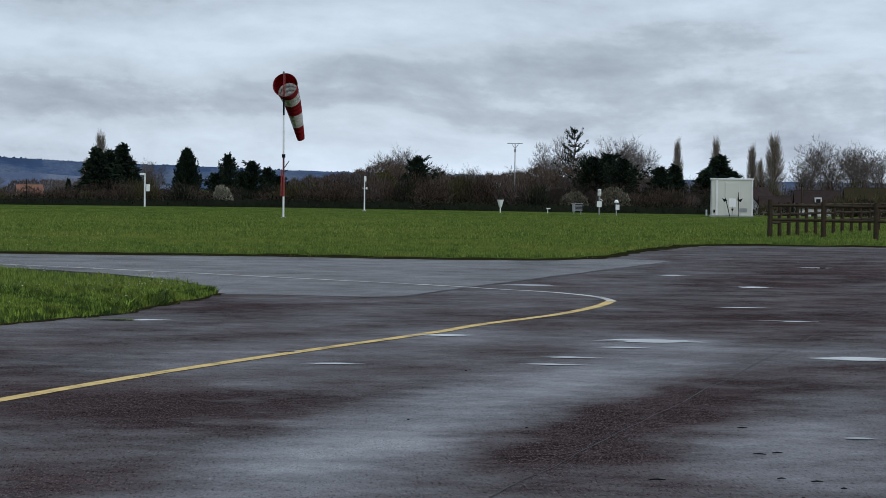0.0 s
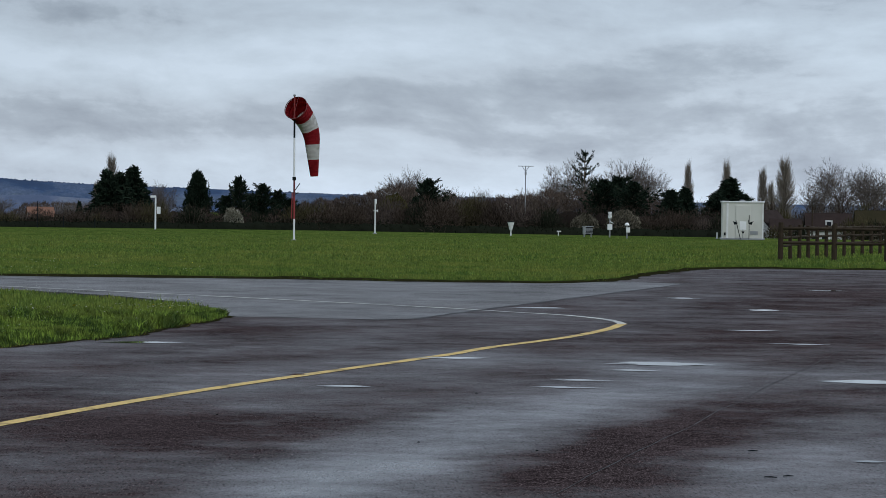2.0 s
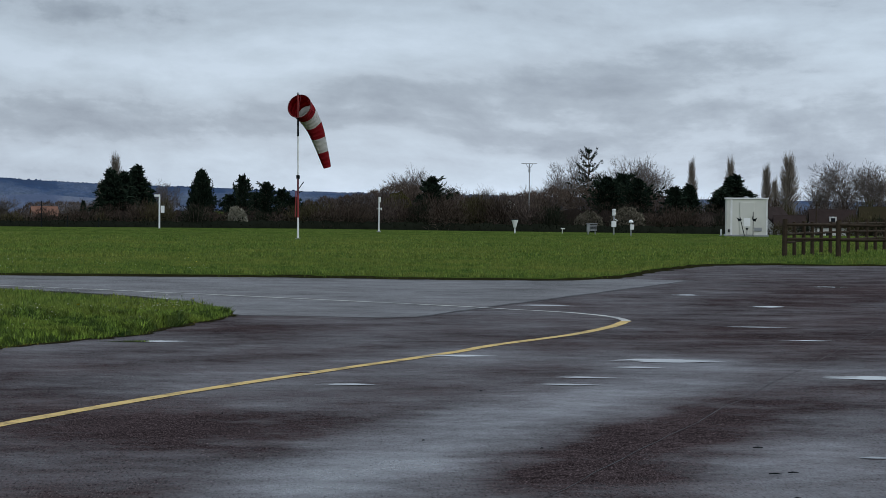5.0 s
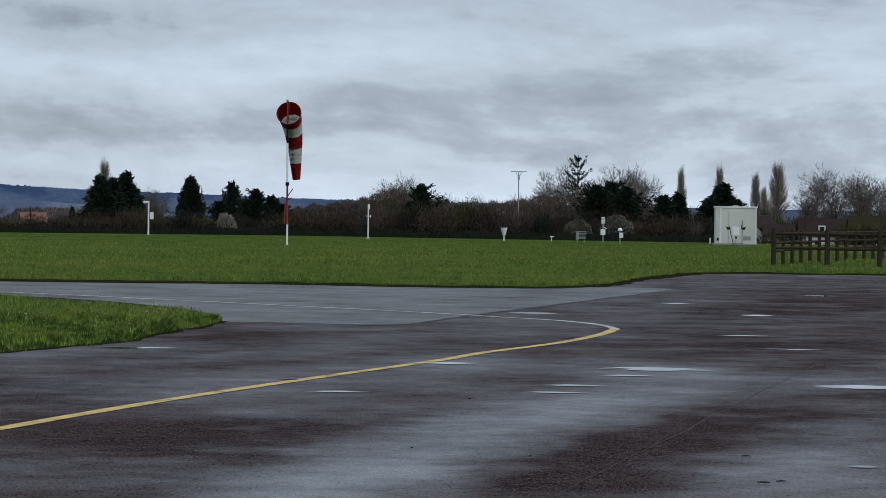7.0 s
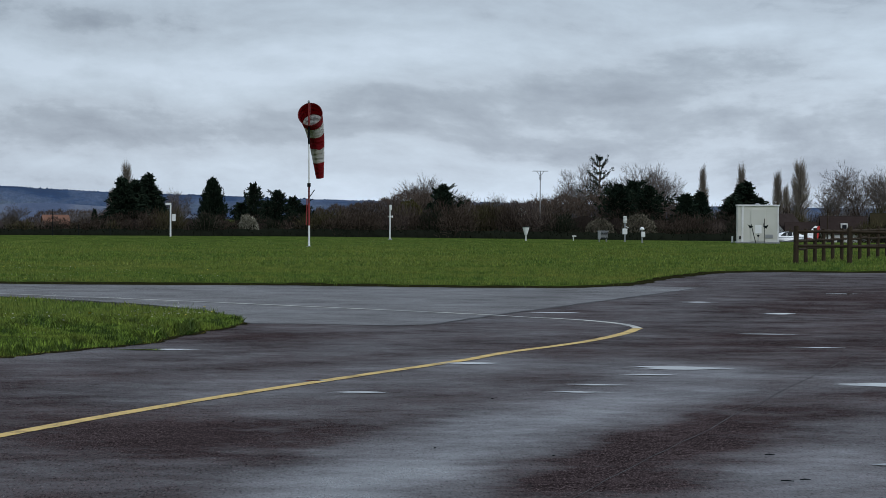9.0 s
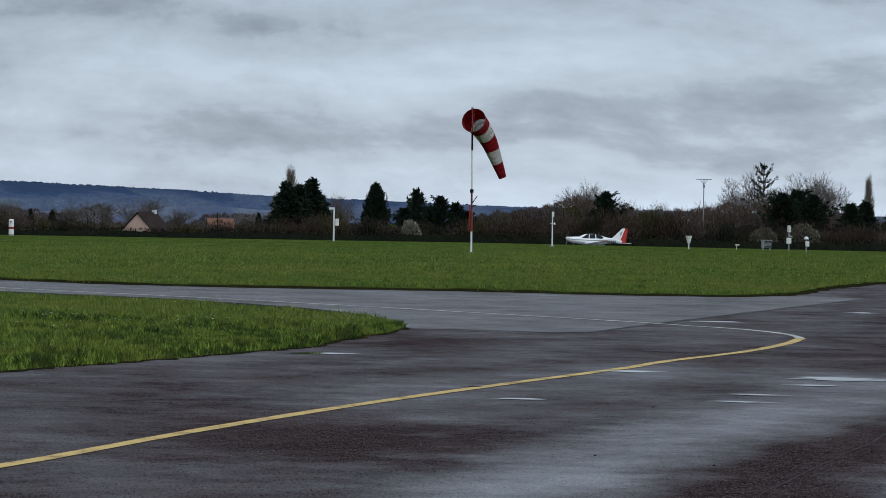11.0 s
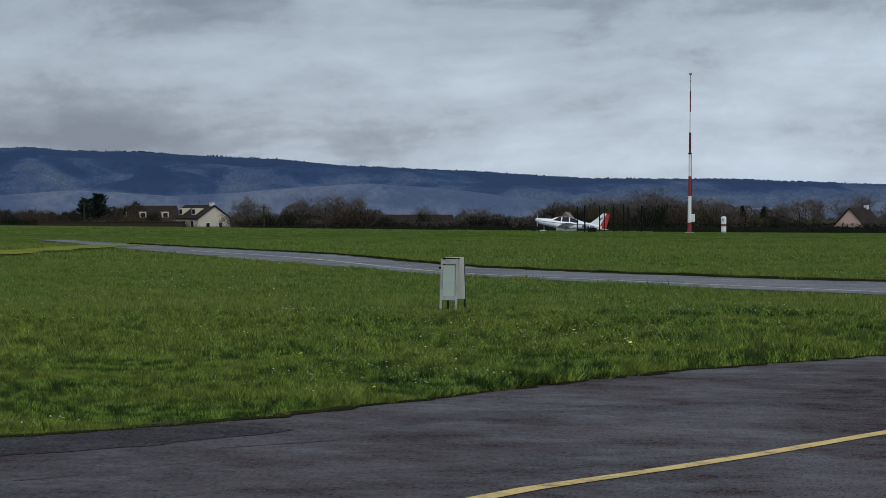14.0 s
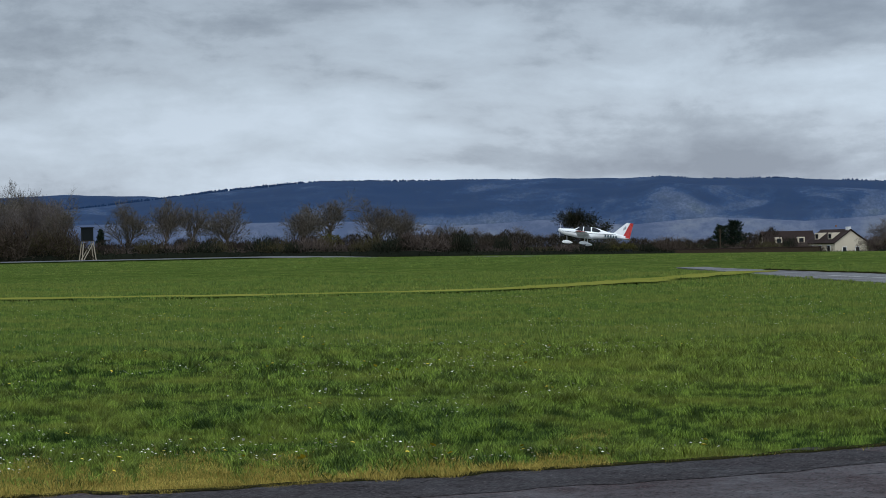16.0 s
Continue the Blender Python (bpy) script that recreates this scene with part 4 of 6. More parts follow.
def brush(name, prof, az0, az1, d, thick, n, mat, label, long=0.9, wide=0.055, core=True, ragged=0.6, low=-0.5):
    """A dense belt of twigs over a bumpy core. prof: bearing and height of its top over eye level, in degrees."""
    az = rng.uniform(az0, az1, n)
    dd = d + rng.uniform(0, thick, n)
    x, y = -dd * np.sin(np.radians(az)), dd * np.cos(np.radians(az))
    g = np.interp(az, AZG, [land(*(at(q, d + 2, 0).xy)) for q in AZG])
    el = np.interp(az, [p[0] for p in prof], [p[1] for p in prof])
    bump = np.array([noise.noise((a * 2.3, 0.3, d)) + 0.6 * noise.noise((a * 7.0, 4.3, d)) for a in az])
    top = EYE.z + d * np.tan(np.radians(el)) + bump * ragged
    h = np.maximum(0.6, top - g)
    z = g + low + (h - low) * rng.random(n) ** 0.8
    ln = long * rng.uniform(0.5, 1.3, n)
    dx, dy, dz = rng.normal(0, 0.42, n) * ln, rng.normal(0, 0.42, n) * ln, rng.uniform(0.35, 1.0, n) * ln
    z = np.minimum(z, g + h - 0.35 * dz)
    w = wide * rng.uniform(0.6, 1.6, n)
    t = rng.uniform(0, 3.14, n)
    wx, wy = np.cos(t) * w, np.sin(t) * w
    v = np.empty((n, 3, 3))
    v[:, 0] = np.stack([x - wx, y - wy, z], 1)
    v[:, 1] = np.stack([x + wx, y + wy, z], 1)
    v[:, 2] = np.stack([x + dx, y + dy, z + dz], 1)
    f = np.arange(3 * n).reshape(n, 3)
    verts = v.reshape(-1, 3)
    if core:
        aa = np.arange(az0, az1 + 0.001, 0.06)
        cv, cf = [], []
        for q in aa:
            gz = land(*at(q, d + 2, 0).xy)
            tp = height(d, lerp(q, prof)) + ragged * (noise.noise((q * 2.3, 0.3, d)) + 0.6 * noise.noise((q * 7.0, 4.3, d)))
            hh = max(0.5, tp - gz)
            for k, (u, o) in enumerate(((-0.1, 0.25), (0.35, 0.1), (0.66, 0.35), (0.8, 0.7))):
                p = at(q, d + thick * o + 0.9 * noise.noise((q * 5, k * 3.1, d)), 0)
                cv.append((p.x, p.y, gz + hh * u + 0.25 * noise.noise((q * 9, k, 2))))
        for i in range(len(aa) - 1):
            for k in range(3):
                cf.append((i * 4 + k, (i + 1) * 4 + k, (i + 1) * 4 + k + 1))
                cf.append((i * 4 + k, (i + 1) * 4 + k + 1, i * 4 + k + 1))
        cf = np.array(cf) + len(verts)
        verts = np.concatenate([verts, np.array(cv)])
        f = np.concatenate([f, cf])
    ob = mesh_ob(name, mesh_from(name, verts, f), mat)
    return tagged(ob, label, "hedge", kind="stuff")


m_wood = foliage("bare_wood_twig", (0.045, 0.035, 0.028), (0.135, 0.10, 0.078), 0.9, 0.05)
m_wooddark = foliage("dark_bare_wood_twig", (0.014, 0.012, 0.009), (0.07, 0.056, 0.042), 0.9, 0.05)
AZG = [q * 0.5 for q in range(-60, 130)]
HEDGE = [(-30, -0.15), (-15, -0.3), (-14.4, -0.8), (-10.7, -0.8), (-10.4, -0.2), (-9.5, -0.1), (-8.5, -0.12), (-7, -0.02), (-6, 0.04), (-4.5, 0.03), (-3, 0.09), (-2, 0.08), (-1, 0.02), (-0.5, -0.06), (0.5, -0.25), (2, -0.2), (3, -0.12), (4.3, -0.1), (4.9, -0.3), (6.7, -0.36), (6.85, -0.5), (8.0, -0.5), (8.2, -0.33), (9, -0.32), (10.3, -0.1), (14.2, -0.08), (15, -0.38), (15.6, -0.26), (16.4, -0.45), (17.6, -0.45), (18.5, -0.18), (19.9, -0.18), (20.6, -0.33), (21.3, -0.36), (21.6, -0.6), (23.3, -0.6), (23.6, -0.3), (25, -0.34), (27, -0.24), (29.5, -0.22), (30.5, -0.08), (32, 0.06), (33, -0.02), (34.5, 0.06), (36, -0.02), (37.6, 0.05), (39.3, 0.0), (39.8, 0.25), (40.6, 0.35), (45, 0.4), (60, 0.3)]
brush("hedgerow", HEDGE, -22, 48, 384, 9, 120000, m_hedge, "long dense leafless brown hedge behind the airfield", 0.7, 0.03, True, 1.0)
LOWHEDGE = [(-22, -0.9), (-10.6, -0.9), (-10.3, -0.42), (-9, -0.42), (0, -0.38), (4, -0.42), (12, -0.44), (20, -0.44), (21.4, -0.46), (21.6, -0.7), (25.4, -0.7), (25.6, -0.41), (30, -0.30), (33, -0.22), (39, -0.14), (48, -0.1)]
brush("low_hedge", LOWHEDGE, -22, 48, 372, 4, 30000, m_hedgegreen, "low dark clipped evergreen hedge", 0.5, 0.07, True, 0.25)
WOOD = [(-9, -0.1), (-8.6, 0.1), (-6.5, 0.32), (-5.5, 0.28), (-4.5, 0.08), (-3.5, 0.16), (-2.2, 0.35), (-1.2, 0.1), (-0.6, 0.02), (0, -0.15)]
brush("woodland", WOOD, -8.9, -0.1, 404, 14, 70000, m_wood, "brown leafless wood behind the hedge", 0.8, 0.038, False, 1.3)
WOOD = [(4.5, -0.1), (6, -0.15), (6.6, -0.3), (8.1, -0.3), (8.4, 0.02), (9.2, -0.15), (10.3, -0.02), (12.1, 0.08), (13.6, -0.02), (14.7, -0.28), (15.5, -0.40), (16.3, -0.2), (16.8, -0.42), (17.8, -0.36), (18.2, -0.2), (19.3, 0.02), (20.2, -0.1), (20.8, -0.2), (21.2, -0.1), (21.7, -0.4)]
brush("woodland", WOOD, 4.5, 21.6, 500, 14, 80000, m_wood, "brown leafless wood behind the hedge", 0.9, 0.045, False, 1.3)
WOOD = [(23.3, -0.3), (23.7, -0.05), (25, -0.2), (27.2, -0.15), (28, 0.25), (28.8, -0.1), (30, -0.05), (31, 0.0), (32.6, 0.02), (33.8, 0.02), (34.8, -0.02), (35.5, -0.04), (36.1, 0.02), (36.8, 0.0), (38.5, 0.02), (39.3, -0.08)]
brush("woodland", WOOD, 23.3, 39.2, 404, 14, 80000, m_wooddark, "brown leafless wood behind the hedge", 0.8, 0.038, False, 1.4)
for a0, a1, e, mat, nm, lab in ((1.15, 1.62, -0.16, m_blossom, "blossom_bush", "pale blossoming bush in front of dark trees"), (-6.95, -6.3, -0.2, m_budding, "budding_bush", "olive budding bush in the hedge"), (-7.9, -7.1, -0.12, m_budding, "budding_bush", "rounded olive budding bush in the hedge"), (31.2, 32.1, 0.08, m_budding, "budding_bush", "olive budding bush in the hedge"), (26.7, 27.5, -0.2, m_ivy, "green_bush", "yellow-green shrub at the foot of a tree"), (-2.6, -1.9, 0.2, m_ivy, "green_bush", "olive budding shrub above the hedge"), (33.4, 34.2, 0.1, m_ivy, "green_bush", "olive budding shrub in the hedge")):
    m, hw = (a0 + a1) / 2, (a1 - a0) / 2
    dome_ = [(m + hw * k / 5, e - 0.34 * (1 - math.sqrt(1 - (k / 5) ** 2 * 0.98)) + 0.03 * math.sin(k * 2.3 + m)) for k in range(-5, 6)]
    o = brush(nm, dome_, a0, a1, 396 if e > 0 else 378, 3, 4200, mat, lab, 0.42, 0.06, False, 0.55)
    o["kind"] = "thing"
    o["category"] = "bush"

m_shrubs = [foliage("brown_shrub_twig", (0.024, 0.018, 0.014), (0.105, 0.080, 0.062), 0.9, 0.1), foliage("olive_shrub_leaf", (0.026, 0.024, 0.013), (0.105, 0.092, 0.046), 0.85, 0.1), foliage("dark_shrub_leaf", (0.010, 0.012, 0.009), (0.036, 0.042, 0.026), 0.8, 0.1), foliage("grey_shrub_twig", (0.040, 0.031, 0.027), (0.15, 0.118, 0.10), 0.9, 0.1)]
SHRUB = ["brown leafless shrub at the foot of the hedge", "olive budding shrub in the hedge", "dark evergreen shrub in the hedge", "grey-brown leafless shrub in the hedge"]
shrubs = [template("shrub", shrub(200 + i), m_shrubs[i], SHRUB[i], "shrub") for i in range(4)]
rs = random.Random(31)
a_ = -10.4
while a_ < 44:
    top_ = lerp(a_, HEDGE)
    if (top_ > -0.47 or rs.random() < 0.3) and not 0.85 < a_ < 1.9 and not -8.1 < a_ < -6.1:
        k_ = rs.choices((0, 1, 2, 3), (5, 3, 4, 3) if a_ > 2.5 else (5, 3, 5, 1))[0]
        plant(shrubs[k_], a_, min(top_, 0.1) + rs.uniform(-0.16, 0.13), rs.uniform(0.45, 1.05), rs.uniform(375.5, 383), 0.2)
    a_ += rs.uniform(0.22, 0.55)
for k_, a_ in enumerate((-11.0, -11.5, -12.7, -13.1, -13.5, -13.9, -14.4)):
    plant(shrubs[(1, 2, 1, 2, 1, 0, 1)[k_]], a_, -0.42 if a_ > -12 else -0.2 - 0.08 * (k_ % 2), 0.8, 378 + k_, 0.2)
for k_, a_ in enumerate((22.75, 23.0, 23.3, 23.65, 23.95, 21.55, 21.3, 16.9, 17.25, 17.6, 18.0)):
    plant(shrubs[(0, 3, 2, 0, 1, 3, 0, 0, 2, 3, 0)[k_]], a_, -0.36 + 0.09 * (k_ % 3), 0.42, 384 + k_, 0.2)
# gardens behind the houses
for k_ in range(16):
    plant(shrubs[(0, 3, 0, 1)[k_ % 4]], -8.2 - 0.42 * k_, rs.uniform(-0.04, 0.12), rs.uniform(0.7, 1.0), 428 + 2 * (k_ % 4), 0.2)
for k_, (a_, e_, w_) in enumerate(((32.1, 0.02, 1.0), (30.8, 0.1, 0.75), (29.8, 0.0, 0.5), (27.3, -0.12, 0.7), (26.2, -0.15, 0.6), (34.9, -0.02, 0.8), (36.6, 0.0, 0.7))):
    plant(shrubs[2 if k_ < 3 else k_ % 2], a_, e_, w_, 379 + k_, 0.2)
# the copse at the end of the field
for i in range(17):
    plant(bare[i % 4] if i % 3 else crowned[i % 3], 39.75 + 0.27 * i, rs.uniform(0.75, 1.25), rs.uniform(0.7, 1.0), 377 + 3 * (i % 5))
    plant(shrubs[i % 2], 39.7 + 0.27 * i, rs.uniform(0.25, 0.7), rs.uniform(0.7, 1.1), 374 + 2 * (i % 4))

# ---- grass ----


def polar(line):
    a = np.array([math.degrees(math.atan2(-p.x, p.y)) for p in line])
    d = np.array([p.length for p in line])
    k = np.argsort(a)
    return a[k], d[k]


NEAR_A, NEAR_D = polar(ISLAND_NEAR)
TAXI_A, TAXI_D = polar(TAXI_NEAR)
FIELD_A, FIELD_D = polar(FIELD_EDGE)


TRACK = smooth_line(plan((24.3, 106), (25.6, 97), (27.67, 86.5), (30.0, 80.5), (34.9, 79.4), (41.2, 83), (46, 90)), 1.0)
TRACK_A, TRACK_D = polar(TRACK)


def on_grass(az, d):
    """Whether a place bears grass, and how far it lies from the nearer edge of the pavement."""
    near = np.interp(az, NEAR_A, NEAR_D)
    far = np.where(az > 25.6, 1e4, np.interp(az, TAXI_A, TAXI_D))
    isl = (az > 1.5) & (d > near) & (d < far)
    edge = np.interp(az, FIELD_A, FIELD_D)
    fld = (az < 25.2) & (d > edge)
    gap = np.where(isl, np.minimum(d - near, far - d), d - edge)
    return isl | fld | ((az > 20) & (d > 123)), gap


def patchy(x, y, s):
    return np.array([noise.noise((a * s, b * s, 5.0)) for a, b in zip(x, y)])


def blades(name, az0, az1, d0, d1, n, tall, wide, mat, label, keep=None, edge_only=0.0, lean=1.7):
    az = rng.uniform(az0, az1, n)
    d = np.sqrt(rng.uniform(d0 * d0, d1 * d1, n))
    ok, gap = on_grass(az, d)
    if edge_only:
        ragged_ = np.array([0.25 + 1.5 * max(0, 0.35 + noise.noise((q * 0.55, 2.2, 1.0)) + 0.5 * noise.noise((q * 2.1, 7.2, 1.0))) for q in az])
        ok &= gap < edge_only * ragged_ * rng.random(n)
    if mat in (m_blade, m_field):
        # the trodden corner and the mown track stay clear of long grass
        worn_ = (az > 27) & (gap < 2.9 * rng.random(n) * np.clip((az - 27) / 4, 0, 1)) & (d < 24)
        ok &= ~(worn_ | ((np.abs(d - np.interp(az, TRACK_A, TRACK_D)) < 1.35) & (az > 24.3)))
    az, d, gap = az[ok], d[ok], gap[ok]
    if edge_only and d1 < 50:
        # tufts that hang over the edge
        d = d - 0.36 * np.clip([0.2 + noise.noise((q * 2.2, 0.7, 9.0)) + 0.6 * noise.noise((q * 7.0, 3.7, 9.0)) for q in az], 0, 1)
    if edge_only and d1 > 50:
        d = d - 0.30 * rng.random(len(d)) * np.clip([0.6 + noise.noise((q * 3.0, 0.7, 9.0)) for q in az], 0.2, 1)
    x, y = -d * np.sin(np.radians(az)), d * np.cos(np.radians(az))
    p = patchy(x, y, 0.45) + 0.7 * patchy(x, y, 1.7) + 0.6 * patchy(x, y, 4.3)
    if keep is not None:
        k = p > keep
        x, y, d, p, gap = x[k], y[k], d[k], p[k], gap[k]
    m = len(x)
    h = tall * rng.uniform(0.45, 1.2, m) * np.clip(0.78 + 1.1 * p, 0.35, 2.0)
    t = rng.uniform(0, 6.283, m)
    w = wide * rng.uniform(0.6, 1.4, m)
    lx, ly = rng.normal(0, lean, m) * h, rng.normal(0, lean, m) * h
    z = -0.06 + 0.06 * np.clip(p + 0.15, 0, 1.1) * (mat is not m_straw) + np.where((mat is m_blade) & (d < 45), 0.11 * np.clip(gap / 0.5, 0, 1) * np.clip((d - 21) / 5, 0, 1) * np.clip((39 - d) / 4, 0, 1), 0.0) - 0.09 * np.clip((d - 100) / 40, 0, 1) + (np.where((d < 112) & (d > np.interp(az, FIELD_A, FIELD_D)), 0.12 * np.exp(-gap / 2.5), 0.0) if mat is m_field else 0.0) + np.where(d > 125, np.array([land(a, b) for a, b in zip(x, y)]) if d1 > 125 else 0.0, 0.0)
    v = np.empty((m, 3, 3))
    v[:, 0] = np.stack([x - np.cos(t) * w, y - np.sin(t) * w, z], 1)
    v[:, 1] = np.stack([x + np.cos(t) * w, y + np.sin(t) * w, z], 1)
    v[:, 2] = np.stack([x + lx, y + ly, z + 0.06 + h], 1)
    ob = mesh_ob(name, mesh_from(name, v.reshape(-1, 3), np.arange(3 * m).reshape(m, 3)), mat)
    return tagged(ob, label, "grass", kind="stuff")


GRASS = "short green meadow grass in uneven tufts"
blades("grass", 1.5, 44, 17, 26, 540000, 0.042, 0.0062, m_blade, GRASS, None, 0.0, 1.4)
blades("grass", 1.5, 44, 26, 40, 470000, 0.045, 0.0085, m_blade, GRASS, None, 0.0, 1.3)
blades("grass", -15, 44, 40, 75, 640000, 0.016, 0.010, m_field, GRASS, None, 0.0, 1.0)
blades("grass", -15, 44, 75, 150, 500000, 0.022, 0.017, m_field, GRASS, None, 0.0, 1.0)
blades("grass", 12, 44, 150, 250, 190000, 0.045, 0.045, m_field, GRASS, None, 0.0, 1.0)
blades("tall_grass", 1.5, 44, 17, 45, 45000, 0.075, 0.006, m_blade, "taller green grass tussocks", 0.6, 0.0, 0.6)
blades("verge_grass", 1.5, 44, 17, 45, 480000, 0.032, 0.008, m_blade, "ragged grass verge along the asphalt", None, 0.7)
blades("verge_grass", -15, 25, 52, 100, 320000, 0.04, 0.010, m_field, "ragged grass verge along the taxiway", None, 1.6, 1.2)
blades("dry_grass", 27.5, 44, 16, 22, 320000, 0.03, 0.007, m_straw, "yellowed trodden grass beside the asphalt", None, 3.0)
blades("dry_grass", 1.5, 30, 17, 40, 330000, 0.035, 0.008, m_straw, "yellowed grass at the edge of the asphalt", None, 0.35)

track = ribbon("mown_track", wavy(TRACK, 0.8, 0.25), 2.3, 0.02, m_mown, None, 0.8)
tagged(track, "yellowish close-mown track across the meadow", "track", kind="structure")


def blooms(name, n, size, mat, label, keep, d0=17.5, d1=70):
    """Small flowers standing just clear of the grass."""
    az = rng.uniform(2, 44, n)
    d = d0 + (d1 - d0) * rng.random(n) ** 1.6
    ok, gap = on_grass(az, d)
    az, d = az[ok], d[ok]
    x, y = -d * np.sin(np.radians(az)), d * np.cos(np.radians(az))
    p = patchy(x, y, 0.35) + 0.5 * patchy(x, y, 2.0)
    k = p > keep
    x, y, p, d, gap = x[k], y[k], p[k], d[k], gap[ok][k]
    v, f = [], []
    for a, b, lump, far in zip(x, y, p, d):
        z = 0.055 + 0.06 * rng.random() + 0.05 * min(1, max(0, lump + 0.1)) + 0.11 * min(1, max(0, (far - 21) / 5)) * min(1, max(0, (39 - far) / 4))
        s = size * (0.7 + 0.6 * rng.random())
        tx, ty = rng.normal(0, 0.4), rng.normal(-0.5, 0.4)
        c = len(v)
        v.append((a, b, z + s * 0.35))
        for j in range(6):
            q = 6.283 * j / 6
            v.append((a + s * math.cos(q), b + s * math.sin(q), z + s * (tx * math.cos(q) + ty * -math.sin(q)) * -0.6))
        f += [(c, c + 1 + j, c + 1 + (j + 1) % 6) for j in range(6)]
    ob = mesh_ob(name, mesh_from(name, v, f), mat)
    return tagged(ob, label, "flowers", kind="stuff")


blooms("daisies", 12000, 0.0105, m_daisy, "scattered small white daisies in the grass", 0.12)
blooms("dandelions", 420, 0.02, m_dandelion, "scattered yellow dandelions in the grass", 0.0)

# ---- windsock ----
m_glassdark = worn("tinted_perspex", (0.015, 0.018, 0.022), (0.03, 0.03, 0.03), 0.08, 0, 3.0, 0.4)
m_rubber = worn("black_rubber", (0.02, 0.02, 0.02), (0.05, 0.045, 0.04), 0.8, 0, 5.0, 0.5)
m_darkred = worn("dark_red_paint", (0.12, 0.012, 0.012), (0.05, 0.015, 0.012), 0.5, 0, 2.0, 0.5)
MOUTH = 6.08
SEGS, SEG_LEN = 15, 0.235


def windsock():
    ob = thing("windsock", Matrix.Translation(at(0, 115.4)) @ pose(0, 0, -0.05, 0, -0.35, 0), "red and white striped windsock hanging from a banded pole", "windsock")
    for a, b, r, mat in ((0, 0.98, 0.045, m_white), (0.98, 2.0, 0.048, m_red), (2.0, 2.85, 0.045, m_darkred), (2.85, 4.7, 0.045, m_white), (4.7, 5.55, 0.045, m_dark), (5.55, 6.62, 0.035, m_red)):
        part("pole_section", tube((0, 0, a), (0, 0, b), r, r, 14), mat, ob, smooth=False)
    part("collar", tube((0, 0, 2.76), (0, 0, 2.92), 0.085, 0.085, 14), m_dark, ob, "dark clamp collar")
    part("brace", tube((-0.12, 0, 1.0), (-0.09, 0, 2.2), 0.025), m_red, ob)
    part("step_iron", tube((0.0, 0, 2.25), (0.26, 0, 2.62), 0.02), m_dark, ob)
    part("step_iron", tube((0.0, 0, 2.1), (0.2, 0, 2.2), 0.02), m_dark, ob)
    part("footing", lathe([(0.12, -0.05), (0.12, 0.03), (0.09, 0.05)], 20), m_steel, ob, "concrete foot in the grass")
    part("pivot_cap", lathe([(0.05, 6.6), (0.06, 6.66), (0.03, 6.72)], 12), m_steel, ob)
    # the mouth's hoop, facing the wind
    bm = bmesh.new()
    seg, tubes = 40, 8
    vs = [[bm.verts.new(((0.56 + 0.02 * math.cos(6.283 * j / tubes)) * math.cos(6.283 * i / seg), 0.02 * math.sin(6.283 * j / tubes), (0.56 + 0.02 * math.cos(6.283 * j / tubes)) * math.sin(6.283 * i / seg))) for j in range(tubes)] for i in range(seg)]
    for i in range(seg):
        for j in range(tubes):
            bm.faces.new((vs[i][j], vs[i][(j + 1) % tubes], vs[(i + 1) % seg][(j + 1) % tubes], vs[(i + 1) % seg][j]))
    for t in (1.57,):
        add_tube(bm, (0.55 * math.cos(t), 0, 0.55 * math.sin(t)), (-0.55 * math.cos(t), 0, -0.55 * math.sin(t)), 0.012, 0.012, 6)
    hoop = part("hoop", bm, m_darkred, ob, "dark red steel hoop with cross wires")
    rings = []
    for i in range(SEGS):
        # cloth in short rigid lengths, each a little tapered, creased and overlapping the next
        u0, u1 = i / SEGS, (i + 1) / SEGS
        r0, r1 = 0.56 - 0.37 * u0, 0.56 - 0.37 * u1
        bm = bmesh.new()
        rows = []
        n = 28
        for k, (y, r) in enumerate(((0.0, r0), (SEG_LEN * 0.5, (r0 + r1) / 2), (SEG_LEN + 0.07, r1 - 0.012))):
            rows.append([bm.verts.new((r * (1 + 0.06 * u0 * math.sin(3 * q * 6.283 / n + 0.5)) * math.cos(6.283 * q / n), y, r * (1 + 0.06 * u0 * math.sin(3 * q * 6.283 / n + 0.5)) * math.sin(6.283 * q / n))) for q in range(n)])
        for a, b in zip(rows, rows[1:]):
            for q in range(n):
                bm.faces.new((a[q], a[(q + 1) % n], b[(q + 1) % n], b[q]))
        bmesh.ops.solidify(bm, geom=bm.faces[:], thickness=0.006)
        rings.append(part("cloth_band", bm, m_clothwhite if (i // 3) % 2 else m_clothred, ob, ("white" if (i // 3) % 2 else "red") + " sailcloth band", smooth=True))
    return ob, hoop, rings


sock, sock_hoop, sock_rings = windsock()
# seconds; how far the tip hangs to the right of the mouth and below it, in metres
SWAY = [(0, 0.78, 2.36), (0.5, 0.66, 2.42), (1, 0.72, 2.62), (1.5, 1.12, 2.72), (2, 1.02, 3.06), (2.5, 1.10, 3.04), (3, 1.24, 2.90), (3.5, 1.18, 2.84), (4, 1.19, 2.80), (4.5, 1.40, 2.70), (5, 1.40, 2.70), (5.8, 0.95, 2.85), (6.7, 0.45, 2.95), (7.5, 0.24, 2.95), (8, -0.08, 3.02), (8.7, 0.25, 2.9), (9.6, 0.9, 2.7), (10.5, 1.22, 2.58), (11, 1.45, 2.5), (11.5, 1.3, 2.55), (12, 1.1, 2.62), (12.5, 0.92, 2.44), (13, 0.5, 2.55), (14, 0.6, 2.6), (15, 0.8, 2.6), (16, 0.7, 2.6)]


